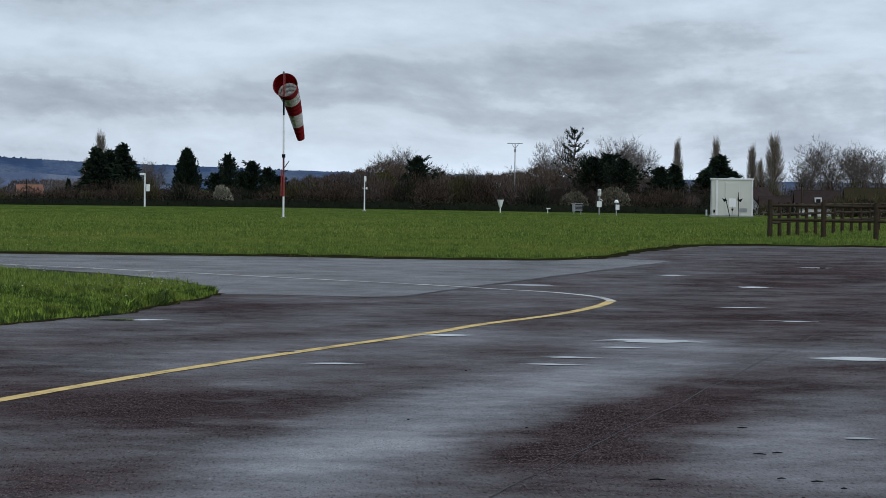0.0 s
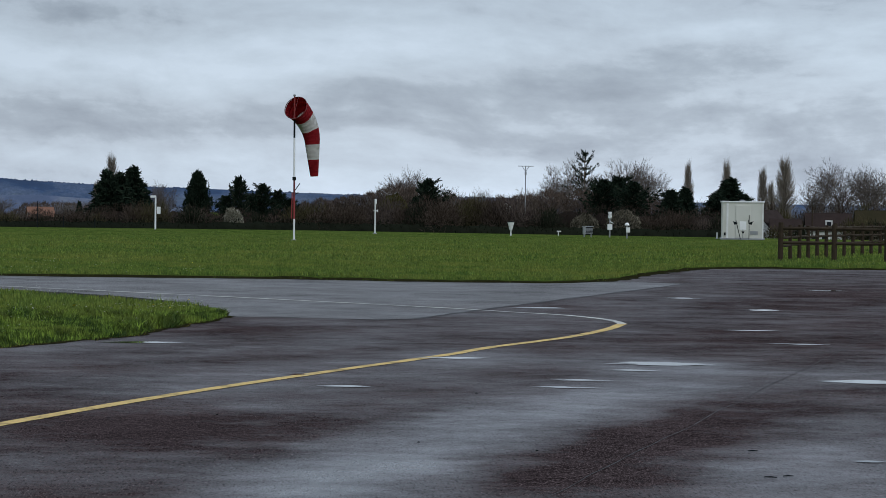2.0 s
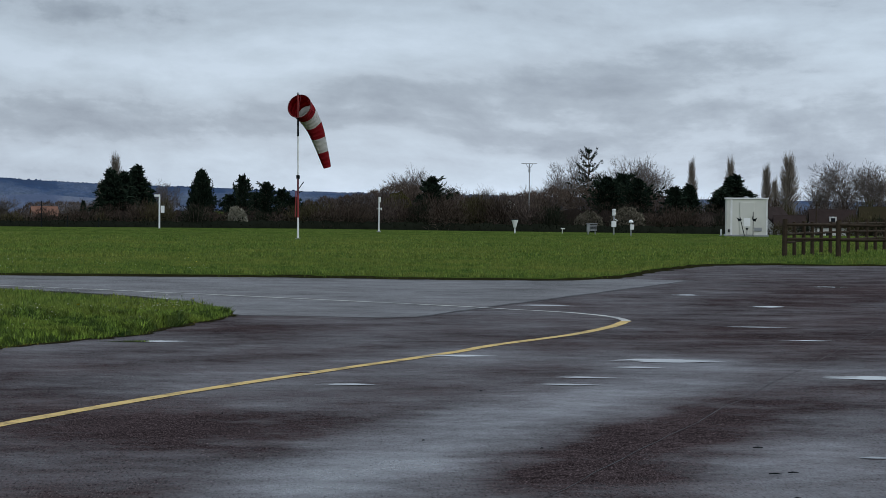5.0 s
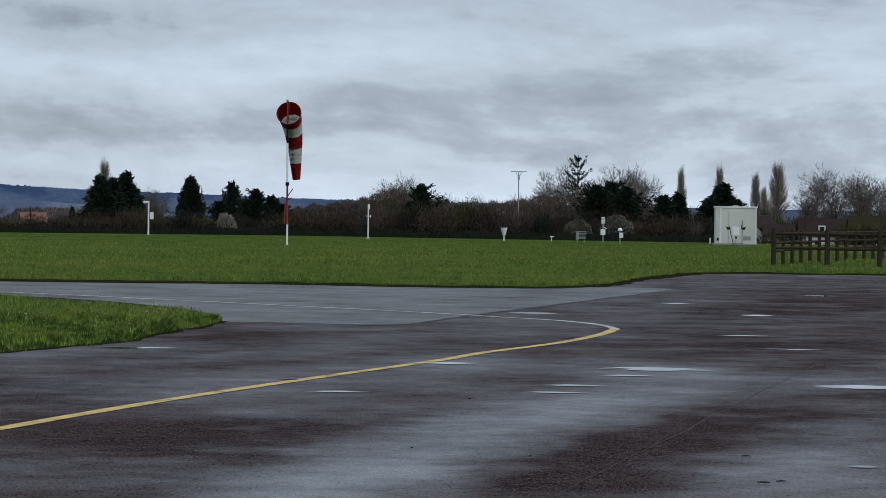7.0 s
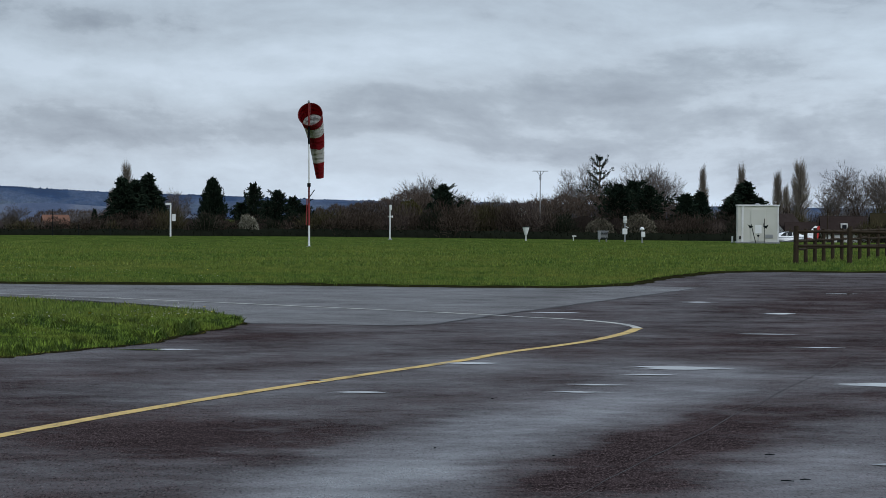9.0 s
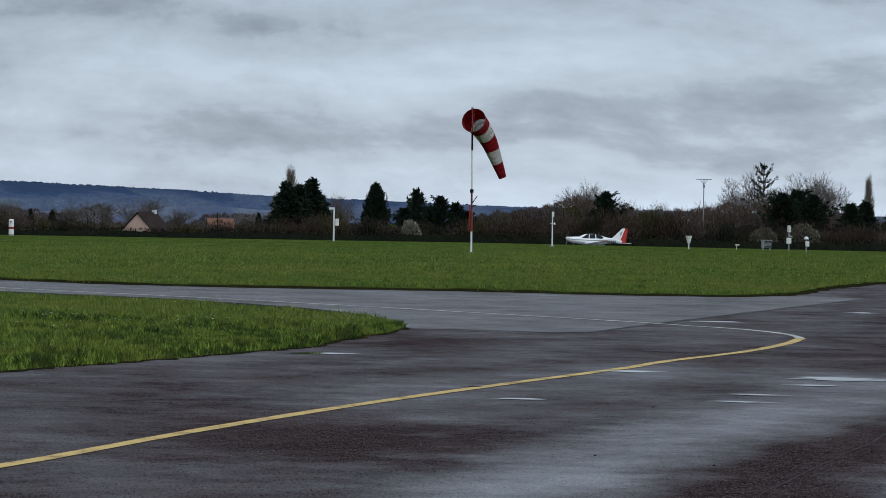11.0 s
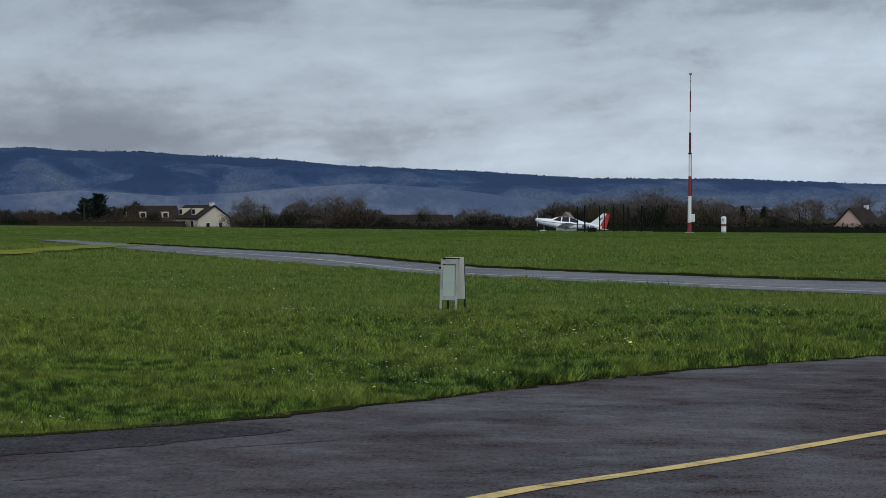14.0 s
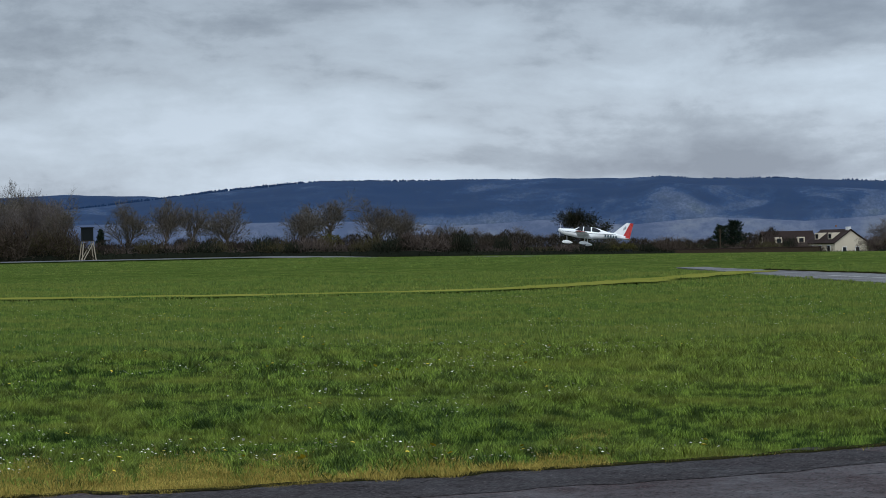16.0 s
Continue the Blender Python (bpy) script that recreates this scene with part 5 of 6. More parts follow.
def hang(right, down):
    """The droop and heading of each cloth band for a tip that hangs there."""
    shape = [0.32 + 0.70 * min(1, i / 8.0) + 0.08 * i / SEGS for i in range(SEGS)]
    lo, hi = 0.1, 1.5
    for _ in range(40):
        mid_ = (lo + hi) / 2
        if sum(math.sin(min(1.5, mid_ * s)) for s in shape) * SEG_LEN < down:
            lo = mid_
        else:
            hi = mid_
    th = [min(1.5, lo * s) for s in shape]
    reach = sum(math.cos(t) for t in th) * SEG_LEN
    phi = math.asin(max(-0.95, min(0.95, right / reach)))
    return th, phi


def sway_windsock():
    tracks = [[] for _ in sock_rings]
    hoop_rows = []
    for t, right, down in SWAY:
        th, phi = hang(right, down)
        p = Vector((0.06, 0.0, MOUTH))
        hoop_rows.append((t, Matrix.Translation(p) @ Matrix.Rotation(-phi * 0.5, 4, "Z") @ Matrix.Rotation(-th[0], 4, "X")))
        for i, a in enumerate(th):
            turn = phi * min(1.1, 0.6 + 0.07 * i)
            rot = Matrix.Rotation(-turn, 4, "Z") @ Matrix.Rotation(-a, 4, "X")
            tracks[i].append((t, Matrix.Translation(p) @ rot))
            p = p + rot.to_3x3() @ Vector((0, SEG_LEN, 0))
    walk(sock_hoop, hoop_rows)
    for ob, rows in zip(sock_rings, tracks):
        walk(ob, rows)


# ---- aeroplane ----
def loft(stations, n=20, power=2.6):
    """A body through super-ellipses: x, centre height, half height, half width."""
    bm = bmesh.new()
    rings = []
    for x, zc, hh, hw in stations:
        ring = []
        for i in range(n):
            t = 6.283 * i / n
            c, s = math.cos(t), math.sin(t)
            ring.append(bm.verts.new((x, hw * math.copysign(abs(c) ** (2 / power), c), zc + hh * math.copysign(abs(s) ** (2 / power), s))))
        rings.append(ring)
    for a, b in zip(rings, rings[1:]):
        for i in range(n):
            bm.faces.new((a[i], a[(i + 1) % n], b[(i + 1) % n], b[i]))
    bm.faces.new(rings[0])
    bm.faces.new(reversed(rings[-1]))
    bmesh.ops.recalc_face_normals(bm, faces=bm.faces[:])
    return bm


def aerofoil(root, tip, thick=0.13):
    """A wing panel from root (x, y, z, chord) to tip, its chord running aft."""
    prof = [(0, 0), (0.03, 0.35), (0.12, 0.75), (0.3, 1.0), (0.6, 0.72), (1.0, 0.04), (0.6, -0.3), (0.3, -0.42), (0.1, -0.35), (0.02, -0.15)]
    bm = bmesh.new()
    rings = []
    for x, y, z, c in (root, tip):
        rings.append([bm.verts.new((x - u * c, y, z + w * thick * c / 2)) for u, w in prof])
    n = len(prof)
    for i in range(n):
        bm.faces.new((rings[0][i], rings[0][(i + 1) % n], rings[1][(i + 1) % n], rings[1][i]))
    bm.faces.new(rings[0])
    bm.faces.new(rings[1])
    bmesh.ops.recalc_face_normals(bm, faces=bm.faces[:])
    return bm


def slab(points, y0, y1):
    """An upright plate from (x, z) corners between two sides."""
    bm = bmesh.new()
    a = [bm.verts.new((x, y0, z)) for x, z in points]
    b = [bm.verts.new((x, y1, z)) for x, z in points]
    n = len(points)
    for i in range(n):
        bm.faces.new((a[i], a[(i + 1) % n], b[(i + 1) % n], b[i]))
    bm.faces.new(a)
    bm.faces.new(b)
    bmesh.ops.recalc_face_normals(bm, faces=bm.faces[:])
    return bm


m_planewhite = worn("glossy_white_aircraft_paint", (0.82, 0.83, 0.82), (0.66, 0.65, 0.62), 0.22, 0, 0.8, 0.3)
m_planered = worn("glossy_red_aircraft_paint", (0.42, 0.025, 0.02), (0.3, 0.02, 0.02), 0.25, 0, 0.8, 0.3)
m_stripe = worn("dark_teal_stripe", (0.03, 0.06, 0.075), (0.05, 0.07, 0.08), 0.3, 0, 1.0, 0.3)


def aeroplane():
    """Nose at the origin pointing along +x; wheels at height 0."""
    ob = thing("light_aeroplane", Matrix.Translation(along(-60)), "white low-wing light aeroplane with red rudder and fixed gear", "aeroplane")
    body = part("fuselage", loft([(-0.28, 1.43, 0.19, 0.22), (-0.36, 1.38, 0.26, 0.36), (-0.8, 1.33, 0.33, 0.48), (-1.5, 1.30, 0.40, 0.55), (-2.1, 1.27, 0.44, 0.58), (-3.4, 1.28, 0.46, 0.60), (-4.4, 1.33, 0.42, 0.52), (-5.3, 1.36, 0.31, 0.34), (-6.2, 1.34, 0.20, 0.18), (-6.95, 1.28, 0.13, 0.07)], 24), m_planewhite, ob, smooth=True)
    cabin = part("cabin", loft([(-1.65, 1.58, 0.10, 0.34), (-2.05, 1.66, 0.20, 0.46), (-2.55, 1.72, 0.29, 0.50), (-3.1, 1.74, 0.31, 0.51), (-3.9, 1.71, 0.27, 0.47), (-4.6, 1.64, 0.16, 0.36), (-5.4, 1.55, 0.07, 0.2)], 24, 3.0), m_planewhite, ob, smooth=True)
    for s in (-1, 1):
        part("window", slab([(-1.78, 1.57), (-2.30, 1.93), (-2.60, 2.01), (-2.56, 1.52)], s * 0.30, s * 0.535), m_glassdark, cabin, "dark windscreen side pane")
        part("window", slab([(-2.68, 1.50), (-2.72, 2.02), (-3.36, 2.02), (-3.42, 1.50)], s * 0.30, s * 0.54), m_glassdark, cabin, "dark door window")
        part("window", slab([(-3.54, 1.50), (-3.50, 1.99), (-3.95, 1.93), (-4.42, 1.72), (-4.28, 1.54)], s * 0.30, s * 0.515), m_glassdark, cabin, "dark rear cabin window")
        for k in range(5):
            part("letter_bar", slab([(-4.85 - 0.27 * k, 1.36), (-4.85 - 0.27 * k, 1.12), (-5.02 - 0.27 * k, 1.12), (-5.02 - 0.27 * k, 1.36)], s * 0.1, s * (0.45 - 0.05 * k)), m_stripe, body)
        wing = part("wing", aerofoil((-2.15, s * 0.45, 0.90, 1.38), (-2.28, s * 4.80, 1.27, 1.20)), m_planewhite, ob, smooth=False)
        part("flap", slab([(-3.2, 0.90), (-3.2, 0.94), (-3.62, 0.80), (-3.62, 0.77)], s * 0.6, s * 2.7), m_planewhite, wing)
        part("wingtip", aerofoil((-2.28, s * 4.80, 1.27, 1.20), (-2.45, s * 4.98, 1.30, 0.85), 0.09), m_planered, wing, "red wing tip")
        part("stabilator", aerofoil((-6.55, s * 0.05, 1.10, 0.92), (-6.68, s * 1.62, 1.12, 0.80), 0.10), m_planewhite, ob)
        gear = part("main_gear_leg", tube((-2.95, s * 1.25, 0.95), (-2.98, s * 1.45, 0.25), 0.055, 0.04, 10), m_planewhite, ob)
        part("wheel_spat", spat(-2.95, s * 1.45), m_planewhite, gear)
        part("wheel", wheel(-2.95, s * 1.45, 0.2), m_rubber, gear, "black rubber tyre")
    part("stripe", loft([(-0.45, 1.36, 0.035, 0.395), (-0.8, 1.35, 0.045, 0.49), (-1.5, 1.34, 0.055, 0.562), (-2.1, 1.32, 0.06, 0.592), (-3.4, 1.32, 0.06, 0.612), (-4.4, 1.38, 0.055, 0.532), (-5.3, 1.44, 0.045, 0.352), (-6.0, 1.45, 0.03, 0.225)], 20, 4.0), m_stripe, body, "dark teal stripe")
    leg = part("nose_gear_leg", tube((-0.95, 0, 1.05), (-1.02, 0, 0.25), 0.045, 0.035, 10), m_steel, ob)
    part("wheel_spat", spat(-1.05, 0), m_planewhite, leg)
    part("wheel", wheel(-1.05, 0, 0.18), m_rubber, leg, "black rubber tyre")
    part("fin", slab([(-5.45, 1.60), (-5.75, 1.68), (-6.95, 2.78), (-7.30, 2.78), (-6.62, 1.20), (-6.0, 1.3)], -0.05, 0.05), m_planewhite, ob, bevel=0.02)
    part("rudder", slab([(-7.302, 2.78), (-7.64, 2.76), (-7.36, 1.05), (-6.622, 1.16)], -0.045, 0.045), m_planered, ob, "red swept rudder")
    for s in (-1, 1):
        for k in range(3):
            part("emblem_bar", slab([(-6.68 - 0.09 * k, 2.28 + 0.07 * k), (-6.68 - 0.09 * k, 1.98 + 0.07 * k), (-6.73 - 0.09 * k, 1.98 + 0.07 * k), (-6.73 - 0.09 * k, 2.28 + 0.07 * k)], s * 0.045, s * 0.056), m_stripe, ob)
    part("aerial", tube((-3.2, 0, 2.08), (-3.34, 0, 2.34), 0.012, 0.006, 6), m_dark, ob)
    part("exhaust", tube((-1.0, -0.2, 0.92), (-1.3, -0.2, 0.84), 0.05), m_dark, ob)
    spinner = part("spinner", lathe([(0.20, -0.30), (0.19, -0.16), (0.12, -0.05), (0.02, 0.0)], 18), m_planewhite, ob, smooth=True)
    return ob, spinner


def spat(x, y):
    bm = loft([(x + 0.55, 0.27, 0.03, 0.03), (x + 0.42, 0.29, 0.13, 0.09), (x + 0.1, 0.31, 0.19, 0.13), (x - 0.25, 0.30, 0.15, 0.10), (x - 0.55, 0.28, 0.04, 0.03)], 14)
    for v in bm.verts:
        v.co.y += y
    return bm


def wheel(x, y, r):
    bm = bmesh.new()
    return add_tube(bm, (x, y - 0.06, r), (x, y + 0.06, r), r, r, 20)


plane, spinner = aeroplane()
# the spinner is turned about the line of flight and carries two blades
for v in spinner.data.vertices:
    v.co = (v.co.z, v.co.y, -v.co.x)
for s in (-1, 1):
    bm = bmesh.new()
    prev = None
    for r, c, tw in ((0.1, 0.05, 50), (0.35, 0.085, 35), (0.65, 0.075, 22), (0.92, 0.04, 15)):
        a = radians(tw)
        q = [bm.verts.new((-0.2 + sx * c * math.sin(a) + sn * 0.012, s * sx * c * math.cos(a), s * r)) for sx, sn in ((-1, 0), (0, 1), (1, 0), (0, -1))]
        if prev:
            for i in range(4):
                bm.faces.new((prev[i], prev[(i + 1) % 4], q[(i + 1) % 4], q[i]))
        else:
            bm.faces.new(q)
        prev = q
    bm.faces.new(prev)
    bmesh.ops.recalc_face_normals(bm, faces=bm.faces[:])
    part("propeller_blade", bm, m_steel, spinner, "grey metal propeller blade")

# ---- equipment cabin and what stands by it ----
hut = thing("equipment_hut", Matrix.Translation(at(-10.18, 140.4, -0.05)) @ pose(0, 0, 0, 0, 0, -8) @ Matrix.Scale(1.093, 4), "off-white flat-roofed equipment cabin standing in the grass", "hut")
hut_body = part("body", box(2.06, 2.1, 1.86), m_cream, hut, bevel=0.015)
part("roof", box(2.16, 2.2, 0.07, pose(0, 0, 1.86)), m_white, hut, "white roof slab", bevel=0.012)
part("corner_trim", box(0.10, 0.03, 1.84, pose(-0.78, -1.066, 0)), m_white, hut)
part("corner_trim", box(0.06, 0.03, 1.84, pose(1.0, -1.066, 0)), m_white, hut)
part("roof_vent", lathe([(0.14, 1.93), (0.14, 1.97), (0.05, 2.0)], 14), m_steel, hut)
hd = part("door", box(0.72, 0.035, 1.62, pose(0.0, -1.068, 0.08)), m_cream, hut, bevel=0.01)
part("handle", box(0.03, 0.04, 0.14, pose(0.28, -1.10, 0.85)), m_dark, hd, "dark door handle")
part("vent", box(0.4, 0.03, 0.18, pose(0.55, -1.065, 0.25)), m_steel, hut)
part("plinth", box(2.2, 2.24, 0.08, pose(0, 0, -0.02)), m_steel, hut, "grey concrete plinth")
part("socket_box", box(0.08, 0.05, 0.14, pose(-0.9, -1.07, 0.2)), m_dark, hut)

stand = thing("instrument_stand", Matrix.Translation(at(-10.20, 138.0, -0.03)) @ Matrix.Scale(1.09, 4), "white panel on leaning dark poles before the cabin", "instrument")
part("panel", box(0.34, 0.03, 0.42, pose(0.0, 0, 0.48)), m_white, stand, bevel=0.01)
part("leaning_pole", tube((-0.12, 0, 0), (-0.36, 0, 0.95), 0.02), m_dark, stand)
part("pole", tube((0.31, 0, 0), (0.31, 0, 1.22), 0.018), m_dark, stand)
for s in (-1, 1):
    part("arm", slab([(s * 0.24, 0.82), (s * 0.55, 0.92), (s * 0.5, 0.88), (s * 0.42, 0.72)], -0.02, 0.02), m_dark, stand, "dark angled arm")
part("warning_triangle", slab([(-0.08, 0.40), (0.08, 0.40), (0, 0.26)], -0.03, -0.01), m_dark, stand, "small dark triangle")
part("leg", tube((0, 0, 0), (0, 0, 0.5), 0.02), m_steel, stand)

marker = thing("marker_post", Matrix.Translation(at(-9.62, 140, -0.05)), "short white marker post in the grass", "marker post")
part("post", tube((0, 0, 0), (0, 0, 0.36), 0.05, 0.045), m_white, marker)
part("base", lathe([(0.09, 0), (0.09, 0.03)], 12), m_steel, marker)

# ---- weather instruments on the field ----
g = thing("camera_post", Matrix.Translation(at(3.14, 158, -0.1)), "white post with a camera and a switch box", "instrument post")
part("post", tube((0, 0, 0), (0, 0, 2.0), 0.055, 0.05), m_white, g)
part("camera_housing", box(0.36, 0.14, 0.14, pose(-0.14, 0, 1.98)), m_white, g, bevel=0.02)
part("switch_box", box(0.22, 0.16, 0.44, pose(0.20, 0, 0.98)), m_white, g, bevel=0.015)
part("bracket", box(0.1, 0.05, 0.06, pose(0.07, 0, 1.2)), m_steel, g)

g = thing("wind_sensor_post", Matrix.Translation(at(-1.84, 144, -0.05)), "slim white sensor post with a white cap", "instrument post")
part("post", tube((0, 0, 0), (0, 0, 1.72), 0.042, 0.035), m_white, g)
part("sensor_head", box(0.13, 0.13, 0.3, pose(0.03, 0, 1.70)), m_white, g, bevel=0.02)
part("arm", tube((-0.12, 0, 1.32), (0.14, 0, 1.32), 0.02), m_white, g)
part("small_sensor", box(0.07, 0.07, 0.14, pose(0.13, 0, 1.25)), m_white, g)
part("foot", lathe([(0.12, 0), (0.12, 0.04), (0.05, 0.07)], 14), m_steel, g)

g = thing("rain_gauge", Matrix.Translation(at(-4.94, 143, -0.05)), "white funnel-shaped rain gauge on a short stem", "rain gauge")
part("stem", tube((0, 0, 0), (0, 0, 0.35), 0.04, 0.035), m_white, g)
part("funnel", lathe([(0.05, 0.30), (0.08, 0.34), (0.19, 0.74), (0.20, 0.78), (0.185, 0.78), (0.07, 0.5)], 18), m_white, g, smooth=False)
part("rim", lathe([(0.2, 0.76), (0.205, 0.80), (0.19, 0.81)], 18), m_dark, g, "dark rim")

g = thing("weather_station", Matrix.Translation(at(-7.19, 141, -0.05)), "white weather station with a sensor drum and box", "instrument post")
part("post", tube((0, 0, 0), (0, 0, 1.1), 0.04), m_steel, g)
for k in range(5):
    part("shield_ring", lathe([(0.07, 1.06 + 0.075 * k), (0.105, 1.075 + 0.075 * k), (0.105, 1.115 + 0.075 * k), (0.07, 1.13 + 0.075 * k)], 16), m_white, g)
part("data_box", box(0.26, 0.16, 0.32, pose(0, 0, 0.42)), m_white, g, bevel=0.015)
part("arm", tube((0, 0, 0.9), (0.2, 0, 0.78), 0.02), m_white, g)

g = thing("radiation_sensor", Matrix.Translation(at(-7.58, 137, -0.05)), "white domed sensor on a short post with a box", "instrument post")
part("post", tube((0, 0, 0), (0, 0, 0.72), 0.035), m_steel, g)
part("dome", lathe([(0.13, 0.70), (0.13, 0.74), (0.09, 0.82), (0.03, 0.86)], 16), m_white, g, smooth=True)
part("data_box", box(0.2, 0.14, 0.28, pose(0.06, 0, 0.32)), m_white, g, bevel=0.015)

g = thing("instrument_shelter", Matrix.Translation(at(-6.69, 141, -0.05)), "grey slatted instrument box standing on legs", "instrument shelter")
part("body", box(0.44, 0.4, 0.40, pose(0.05, 0, 0.16)), m_dark, g, bevel=0.01)
part("side_panel", box(0.12, 0.42, 0.42, pose(-0.2, 0, 0.15)), m_steel, g, bevel=0.01)
part("lid", box(0.6, 0.48, 0.04, pose(0, 0, 0.57)), m_steel, g)
for k in range(5):
    part("slat", box(0.42, 0.02, 0.03, pose(0.05, -0.215, 0.2 + 0.07 * k)), m_steel, g)
for sx in (-1, 1):
    for sy in (-1, 1):
        part("leg", tube((0.2 * sx, 0.16 * sy, 0), (0.2 * sx, 0.16 * sy, 0.18), 0.02), m_steel, g)

g = thing("ground_thermometer", Matrix.Translation(at(-6.02, 144, -0.05)), "small white tee-shaped sensor low over the grass", "sensor")
part("stem", tube((0, 0, 0), (0, 0, 0.26), 0.02), m_white, g)
part("crossbar", box(0.24, 0.08, 0.06, pose(0.04, 0, 0.24)), m_white, g, bevel=0.01)

for a, d, h in ((5.78, 160, 1.6), (5.2, 168, 0.7), (4.5, 165, 0.5), (9.9, 170, 1.4), (12.0, 175, 0.9), (8.7, 172, 1.2)):
    g = thing("dark_stake", Matrix.Translation(at(a, d) - Vector((0, 0, 0.05))), "thin dark stake standing in the grass", "stake", "thin stakes")
    part("shaft", tube((0, 0, 0), (0, 0, h), 0.03, 0.025, 8), m_dark, g)
    part("cap", lathe([(0.035, h), (0.035, h + 0.05), (0.01, h + 0.07)], 8), m_dark, g)

g = thing("marker_pillar", Matrix.Translation(at(10.40, 162, -0.12)), "white marker pillar with a red band", "marker pillar")
for z0, z1, mt in ((0, 0.12, m_steel), (0.12, 0.45, m_white), (0.45, 0.60, m_red), (0.60, 1.02, m_white)):
    part("segment", lathe([(0.165, z0), (0.165, z1)], 18), mt, g)
part("cap", lathe([(0.165, 1.02), (0.14, 1.07), (0.02, 1.09)], 18), m_white, g)
for k in range(2):
    part("letter_bar", box(0.16 - 0.05 * k, 0.02, 0.035, pose(0, -0.165, 0.90 - 0.07 * k)), m_dark, g)

# ---- mast ----
g = thing("radio_mast", Matrix.Translation(at(11.17, 160.5, -0.1)) @ pose(0, 0, 0, 0, 0.25, 0), "tall slim red and white banded radio mast", "mast")
for z0, z1, r, mt in ((0, 0.68, 0.13, m_red), (0.68, 2.36, 0.12, m_white), (2.36, 3.62, 0.10, m_red), (3.62, 5.06, 0.085, m_white), (5.06, 6.4, 0.075, m_darkred), (6.4, 7.7, 0.045, m_white), (7.7, 9.05, 0.04, m_darkred), (9.05, 10.05, 0.03, m_steel)):
    part("section", tube((0, 0, z0), (0, 0, z1), r, r * 0.96, 12), mt, g)
part("tip", lathe([(0.03, 10.05), (0.09, 10.08), (0.10, 10.15), (0.05, 10.2)], 12), m_steel, g)
part("flange", lathe([(0.11, 5.02), (0.13, 5.06), (0.11, 5.10)], 12), m_dark, g)
part("switch_box", box(0.22, 0.2, 0.5, pose(0.21, 0, 0.72)), m_white, g, "white switch box", bevel=0.02)
part("base_plate", box(0.5, 0.5, 0.06), m_steel, g, bevel=0.01)
for t in (0, 1):
    part("cable", tube((0.12, 0.02 * t, 1.2), (0.09, 0.02, 5.0), 0.012, 0.012, 6), m_dark, g)

# the netting enclosure by the mast
g = thing("wire_enclosure", Matrix.Translation(at(12.9, 168) - Vector((0, 0, 0.1))) @ pose(0, 0, 0, 0, 0, 12.9), "dark wire enclosure of thin posts", "enclosure")
for ix, (x, y) in enumerate(((-1.9, 0), (-0.9, 0), (0, 0), (1.0, 0), (1.9, 0), (-1.9, 2.5), (1.9, 2.5), (-0.6, 2.5), (0.7, 2.5), (-2.4, 1.2))):
    part("post", tube((x, y, 0), (x, y, 1.75 + 0.06 * (ix % 3)), 0.045, 0.045, 6), m_dark, g)
for z in (0.3, 0.9, 1.5):
    for y in (0, 2.5):
        part("wire", tube((-1.9, y, z), (1.9, y, z), 0.008, 0.008, 4), m_dark, g)
part("lattice_box", box(0.6, 0.5, 0.3, pose(-1.4, 0.3, 0)), m_dark, g)

# ---- board beside the taxiway ----
g = thing("notice_board", Matrix.Translation(at(16.58, 41.6, -0.06)) @ pose(0, 0, 0, 0, 0, 16.6 - 14), "weathered white A-frame board with a pale green panel", "sign board")
lean = pose(0, -0.10, 0, -7, 0, 0)
fr = part("front_panel", box(0.21, 0.014, 0.52, lean @ pose(-0.035, 0.0, 0.24)), m_greenpanel, g, "pale green panel", bevel=0.003)
for x in (-0.155, 0.105):
    part("leg", box(0.035, 0.035, 0.87, lean @ pose(x - 0.005, 0, 0)), m_greywood, g, bevel=0.005)
for z in (0.18, 0.78):
    part("crossbar", box(0.27, 0.03, 0.07, lean @ pose(-0.03, -0.004, z)), m_greywood, g, bevel=0.005)
back = pose(0.06, 0.16, 0, 8, 0, 0)
part("back_panel", box(0.31, 0.018, 0.70, back @ pose(-0.015, 0, 0.20)), m_cream, g, bevel=0.004)
for x in (-0.16, 0.13):
    part("leg", box(0.03, 0.03, 0.86, back @ pose(x, 0.02, 0)), m_rail, g, bevel=0.004)
part("hinge", tube((-0.16, 0.03, 0.87), (0.14, 0.03, 0.87), 0.012, 0.012, 8), m_dark, g)
part("screw", tube((-0.16, -0.13, 0.72), (-0.16, -0.15, 0.72), 0.02, 0.02, 8), m_dark, g)

# ---- rail fence ----
fence = thing("rail_fence", Matrix.Translation(at(-11.05, 84.5, 0)), "weathered timber post and rail fence", "fence")
base = fence.matrix_world.translation.copy()


def fence_post(p, h, r):
    q = p - base
    bm = bmesh.new()
    add_tube(bm, (q.x, q.y, -0.1), (q.x + random.gauss(0, 0.012), q.y, h), r, r * 0.93, 9)
    part("post", bm, m_rail, fence)


def fence_rail(p, q, z, r=0.05):
    a, b = p - base, q - base
    bm = bmesh.new()
    mid_ = (a + b) / 2 + Vector((0, 0, random.gauss(0, 0.012)))
    add_tube(bm, (a.x, a.y, z + random.gauss(0, 0.01)), (mid_.x, mid_.y, z + mid_.z), r, r * 0.95, 8)
    add_tube(bm, (mid_.x, mid_.y, z + mid_.z), (b.x, b.y, z + random.gauss(0, 0.01)), r * 0.95, r * 0.9, 8)
    part("rail", bm, m_rail, fence)


